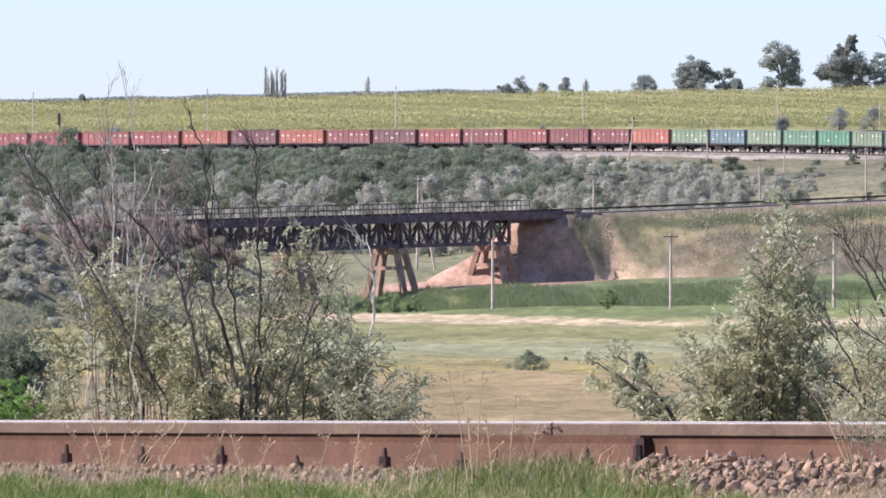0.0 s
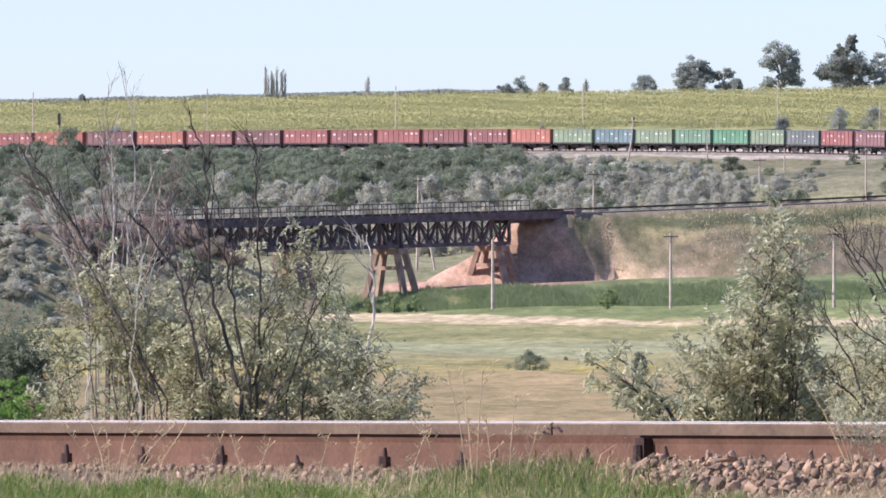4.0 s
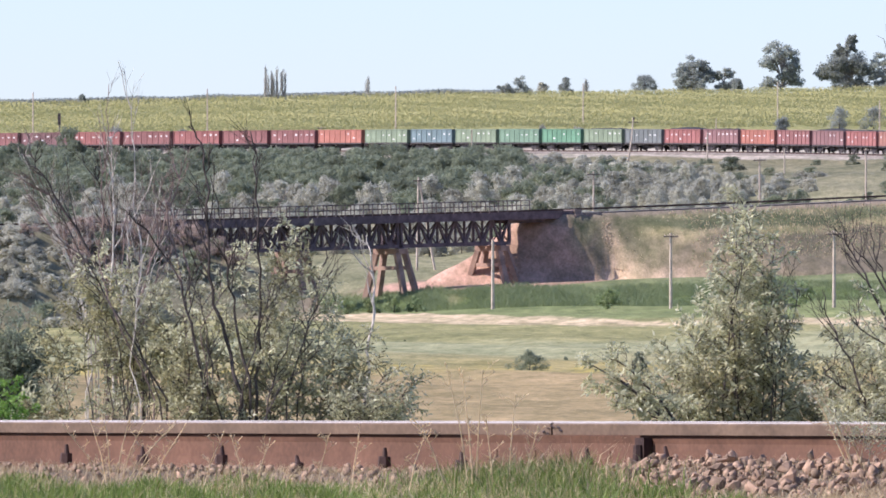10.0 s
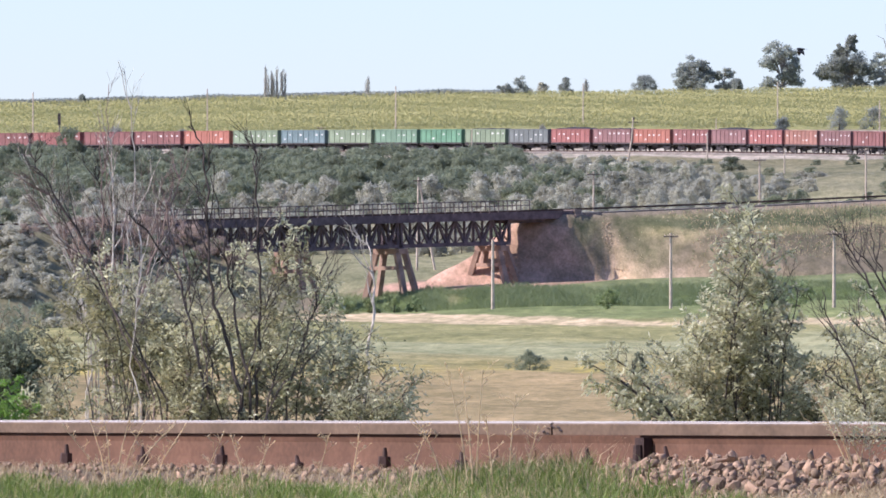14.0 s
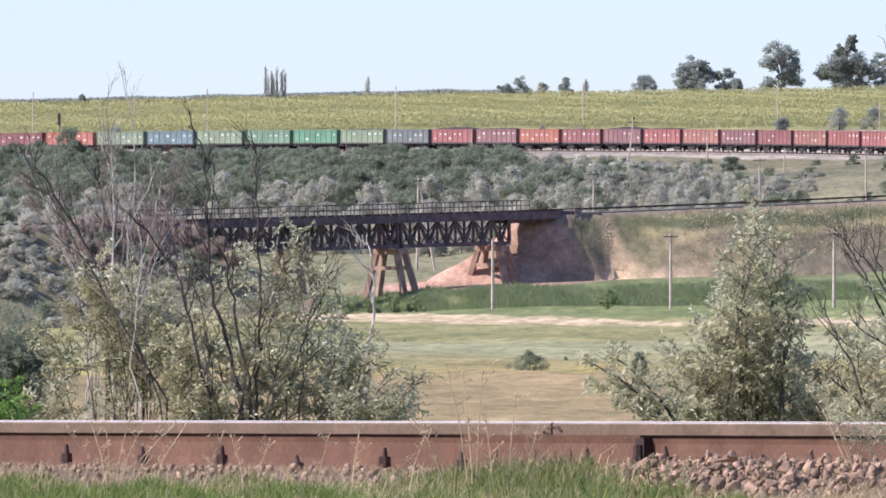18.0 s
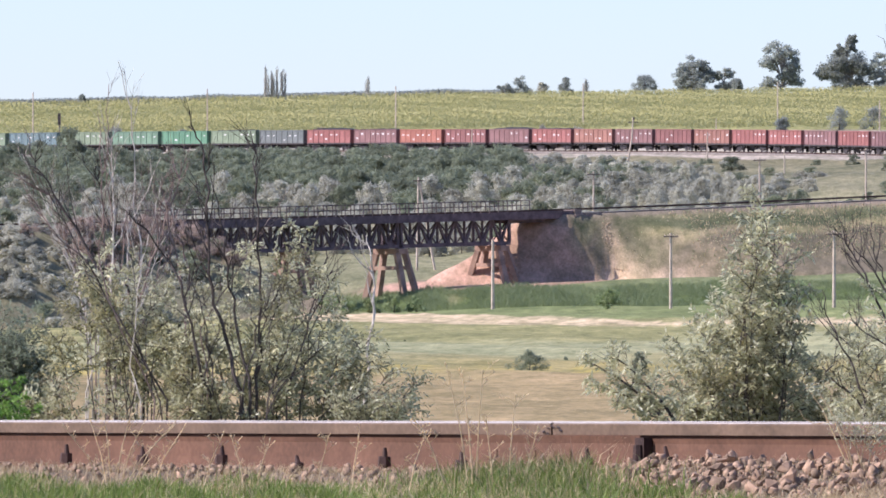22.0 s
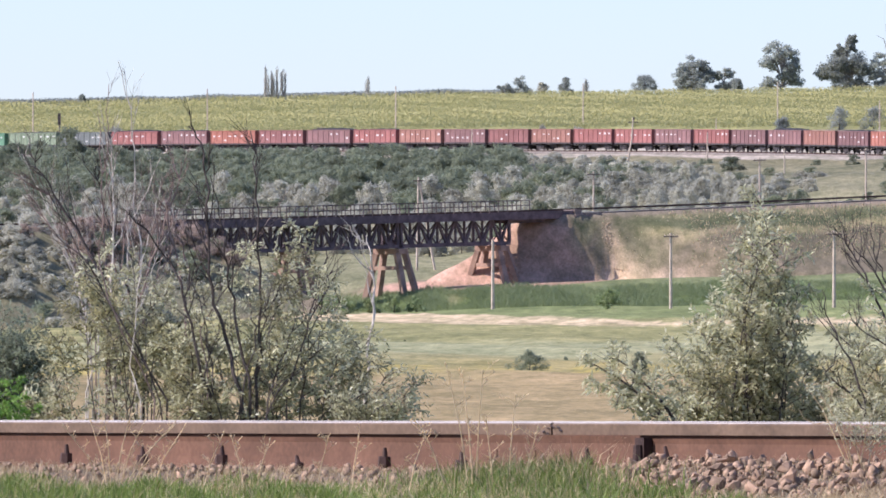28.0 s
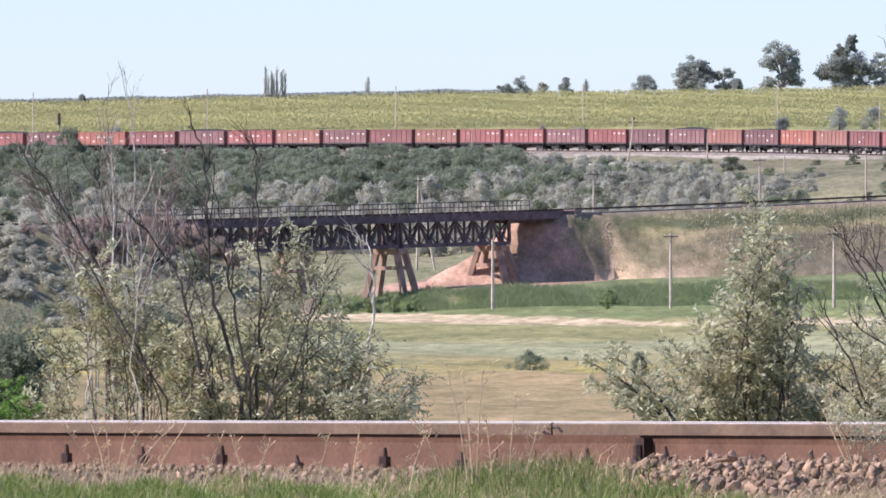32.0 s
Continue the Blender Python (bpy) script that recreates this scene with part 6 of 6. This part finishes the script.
sapling(((-3.44, 1.12), (-3.38, 1.72), (-3.34, 2.03), (-3.16, 2.39), (-3.02, 2.75)), 0.009, 27, M_DEAD, PALEWOOD, 3, 0.5)
# slender stems standing through the crown of the wide bush
sapling(((-2.11, 0.21), (-2.29, 0.84), (-2.41, 1.15), (-2.45, 1.62), (-2.47, 2.03), (-2.49, 2.50), (-2.54, 2.85), (-2.67, 3.02)), 0.0175, 1, M_BARK, DARKWOOD, 9, 0.45, 106.6)
sapling(((-2.02, 0.21), (-2.13, 0.74), (-2.19, 1.09), (-2.26, 1.44), (-2.29, 1.79), (-2.35, 2.09), (-2.44, 2.50)), 0.0135, 21, M_BARK, DARKWOOD, 7, 0.50, 106.6)
sapling(((-1.95, 0.21), (-1.93, 0.79), (-1.92, 1.32), (-1.94, 1.91), (-1.97, 2.27), (-1.98, 2.56), (-2.02, 2.97)), 0.0135, 2, M_BARK, DARKWOOD, 9, 0.45, 106.6)
sapling(((-2.44, 0.21), (-2.61, 0.79), (-2.73, 1.26), (-2.85, 1.56), (-3.07, 1.88), (-3.25, 2.06)), 0.0140, 22, M_BARK, DARKWOOD, 7, 0.50, 106.6)
sapling(((-2.47, 0.44), (-2.55, 0.88), (-2.32, 1.26), (-2.08, 1.62), (-1.91, 1.91), (-1.67, 2.27)), 0.006, 23, M_TWIG, BROWNWOOD, 7, 0.50, 106.6)
sapling(((-1.64, 0.21), (-1.49, 0.68), (-1.41, 0.97), (-1.20, 1.32), (-1.15, 1.51)), 0.0090, 28, M_BARK, DARKWOOD, 6, 0.60, 106.6)
sapling(((-2.89, 0.15), (-3.20, 0.71), (-3.49, 1.15), (-3.67, 1.50), (-3.85, 1.79), (-4.02, 2.09), (-4.17, 2.44)), 0.0095, 29, M_BARK, DARKWOOD, 7, 0.50, 106.6)
sapling(((-3.02, 0.15), (-3.27, 0.68), (-3.51, 1.21), (-3.61, 1.68), (-3.57, 2.03), (-3.52, 2.50), (-3.55, 2.77)), 0.008, 30, M_TWIG, BROWNWOOD, 7, 0.40, 106.6)
sapling(((-3.17, 0.15), (-3.26, 0.68), (-3.20, 1.32), (-3.11, 1.74), (-3.01, 2.21), (-2.95, 2.50)), 0.006, 31, M_DEAD, PALEWOOD, 5, 0.50, 106.6)

fan = random.Random(77)
for i in range(13):
    xt, zt = fan.uniform(-4.6, -2.4), fan.uniform(1.9, 2.85)
    xb = -3.45 + 0.28 * (xt + 3.45) + fan.uniform(-0.1, 0.1)
    sapling(((xb, 0.9), (xb + (xt - xb) * 0.4, 0.9 + (zt - 0.9) * 0.5), (xb + (xt - xb) * 0.75, 0.9 + (zt - 0.9) * 0.8), (xt, zt)), 0.0068, 200 + i, M_DEAD if i % 4 == 0 else M_TWIG, PALEWOOD if i % 4 == 0 else BROWNWOOD, 6, 0.6, 109.6)

for i, (x0, xt, zt) in enumerate(((-2.9, -3.3, 1.0), (-2.3, -2.62, 1.5), (-2.2, -1.75, 1.45), (-1.9, -1.5, 1.1), (-2.0, -1.2, 0.75), (-2.6, -2.35, 0.95))):
    sapling(((x0, -0.3), (x0 + (xt - x0) * 0.35, zt * 0.35), (x0 + (xt - x0) * 0.7, zt * 0.72), (xt, zt)), 0.009, 300 + i, M_BARK, DARKWOOD, 5, 0.7, 106.5)
for i, (x0, xt, zt) in enumerate(((3.3, 3.45, 1.9), (3.45, 3.7, 1.3), (2.5, 1.85, 0.35))):
    sapling(((x0, -0.3), (x0 + (xt - x0) * 0.35, zt * 0.35), (x0 + (xt - x0) * 0.7, zt * 0.72), (xt, zt)), 0.009, 330 + i, M_BARK, DARKWOOD, 4, 0.7, 105.8)


def weeds():
    """Single plants between the eye and the rail."""
    for i, (x, h, lean) in enumerate(((0.075, 0.29, -0.065), (0.085, 0.26, -0.03), (0.09, 0.27, 0.02), (0.02, 0.19, -0.13), (0.18, 0.2, 0.02), (-0.99, 0.13, -0.05), (-0.98, 0.15, -0.02), (-0.97, 0.17, 0.05), (-0.96, 0.16, 0.09),
                                      (-0.95, 0.12, 0.15), (-0.93, 0.17, 0.17), (-1.0, 0.12, -0.12), (-0.86, 0.12, 0.1), (-0.57, 0.09, -0.04), (-0.54, 0.08, 0.04), (-0.36, 0.08, 0.03), (-0.26, 0.09, 0.02), (-0.7, 0.1, 0.06), (-0.1, 0.1, 0.05), (0.14, 0.13, -0.02), (0.22, 0.11, 0.04))):
        rng = random.Random(60 + i)
        y = 28.4 - x * 1.7
        z = gz(x, y)
        t = thing("dry_stalk", pose(x, y, z - 0.01), "thin dry weed stalk in front of the rail", "weed", "dry stalks")
        q = [Vector((0, 0, 0)), Vector((lean * 0.4, 0, h * 0.5 + 0.05)), Vector((lean, 0, h + 0.08))]
        so = Soup().tube(q, [0.0022, 0.0017, 0.0010], 5)
        so.tube([q[2], q[2] + Vector((lean * 0.03, 0, 0.006)), q[2] + Vector((lean * 0.06, 0, 0.013))], [0.001, 0.0028, 0.0008], 5)
        for j in range(8):
            p = q[0].lerp(q[1], rng.uniform(0.5, 1)) if j < 3 else q[1].lerp(q[2], rng.random())
            e = p + Vector((rng.uniform(-0.05, 0.05), rng.uniform(-0.02, 0.02), rng.uniform(0.015, 0.05))) * rng.uniform(0.4, 1.0)
            so2 = Soup().tube([p, e], [0.0007, 0.0005], 4)
            for k in range(3):
                b = p.lerp(e, rng.uniform(0.4, 1))
                so2.tube([b, b + Vector((rng.uniform(-0.014, 0.014), 0, rng.uniform(0.004, 0.016)))], [0.0006, 0.0010], 4)
            part("branchlet", so2, M_STALK, t)
        part("stalk", so, M_STALK, t)
    b = thing("wormwood_sprig", pose(1.10, 27.2, gz(1.10, 27.2) - 0.02), "grey-green wormwood sprig before the stones", "weed")
    for pts, r in ((((0.0, 0, 0.0), (-0.045, 0.01, 0.10), (-0.085, 0.01, 0.19), (-0.135, 0, 0.262)), 0.0026), (((0.005, 0.01, 0.0), (-0.03, 0, 0.10), (-0.062, 0, 0.18), (-0.10, 0, 0.242)), 0.0016), (((-0.07, 0, 0.155), (-0.105, 0, 0.15), (-0.135, 0, 0.165), (-0.148, 0, 0.19)), 0.0013)):
        part("stalk", Soup().tube(pts, [r, r * 0.9, r * 0.7, r * 0.35], 6), M_STALK, b)
    for i, (tx, tz) in enumerate(((-0.13, 0.27), (0.05, 0.19), (-0.05, 0.17), (0.07, 0.14))):
        limb(b, (0.012 * i, 0, 0), (tx, 0.03 * i - 0.06, tz), 0.0028, 900 + i, 12, 0.34, 0.065, 4, 5, M_LEAF, 0.6, 0.013, M_STALK)
    b = thing("green_weed", pose(-4.50, 100, gz(-4.50, 100)), "fresh green weed behind the rail", "weed")
    for i, (tx, tz) in enumerate(((0.1, 2.62), (0.3, 2.5), (0.42, 2.4), (0.15, 2.45), (0.25, 2.66))):
        limb(b, (0.05 * i, 0, 0), (tx, 0.1 * i, tz), 0.008, 950 + i, 14, 0.6, 0.2, 5, 9, M_WEED, 0.2, 0.055)


weeds()


# ---------------------------------------------------------------- bird
def make_bird():
    b = thing("bird", pose(26, 450, 16), "small dark bird flying over the crest", "bird")
    part("body", Soup().tube([(0.16, 0, 0), (0.1, 0, 0.01), (0.0, 0, 0), (-0.12, 0, -0.005), (-0.24, 0, 0)], [0.015, 0.05, 0.065, 0.042, 0.018], 8), M_FEATHER, b, smooth=True)
    part("tail", Soup().box((-0.28, 0, 0), (0.14, 0.07, 0.008)), M_FEATHER, b)
    wings = []
    for s in (-1, 1):
        so = Soup()
        so.v = [(0.09, 0, 0.005), (-0.12, 0, 0.005), (-0.14, s * 0.22, 0.005), (0.08, s * 0.20, 0.005), (-0.10, s * 0.43, 0.005), (0.09, 0, -0.010), (-0.12, 0, -0.005), (-0.14, s * 0.22, 0), (0.08, s * 0.20, -0.005), (-0.10, s * 0.43, 0)]
        so.f = [(0, 1, 2, 3), (3, 2, 4), (5, 8, 7, 6), (8, 9, 7), (0, 3, 8, 5), (3, 4, 9, 8), (1, 6, 7, 2), (2, 7, 9, 4)]
        wings.append((part("wing", so, M_FEATHER, b), s))
    return b, wings


BIRD, WINGS = make_bird()


# ---------------------------------------------------------------- what moves
# lean of the tall bush in degrees, second by second: positive bends it to the right
GUSTS = [(0, 4.2), (1, 4.4), (2, 3.8), (3, 3.8), (4.5, 3.0), (6, 2.6), (7, -0.9), (8, -1.3), (9, -1.7), (10, -1.4), (11, 2.0), (12, -1.3), (13, -4.2), (14, -1.4), (15.5, -1.0), (17, -1.5), (18, 0.2), (19, 1.2),
         (20, 1.8), (21, 2.0), (22, 0.9), (23, 1.2), (24, 2.8), (25, 0.9), (26.5, 1.4), (28, 0.9), (29, 2.3), (30, 1.8), (31, -1.5), (32, 0.9)]


def motions():
    for k, w in WAGONS:
        rows = []
        for i in range(33):
            x, y, z, a, g = far_track(train_at(k, i))
            rows.append((float(i), pose(x, y, z, 0, math.degrees(g), math.degrees(a) - 90)))
        walk(w, rows)
    for o, base, share, phase in SWAYING:
        rows = []
        for t, lean in GUSTS:
            a = lean * share + 0.5 * share * math.sin(t * 2.1 + phase)
            rows.append((t, pose(base.x, base.y, base.z, 0.4 * share * math.sin(t * 1.7 + phase), a, 0)))
        walk(o, rows)
    # the bird crosses from right to left
    rows = []
    for t, x, y, z in ((0.0, 240, 450, 18.0), (13.0, 29.5, 450, 16.3), (13.8, 18.6, 450, 16.1), (14.0, 15.8, 450, 15.95), (14.2, 13.0, 450, 15.85), (14.3, 11.85, 450, 15.8), (14.4, 10.2, 450, 15.8), (14.5, 8.97, 450, 15.65), (16.6, -20.5, 450, 14.8), (32.0, -240, 450, 16)):
        rows.append((t, pose(x, y, z, 0, 0, 200)))
    walk(BIRD, rows)
    for w, s in WINGS:
        rows = [(0.0, pose(0, 0, 0))] + [(13.0 + 0.1 * i, pose(0, 0, 0, s * (42 if i % 2 else -44), 0, 0)) for i in range(37)] + [(32.0, pose(0, 0, 0))]
        walk(w, rows)


motions()
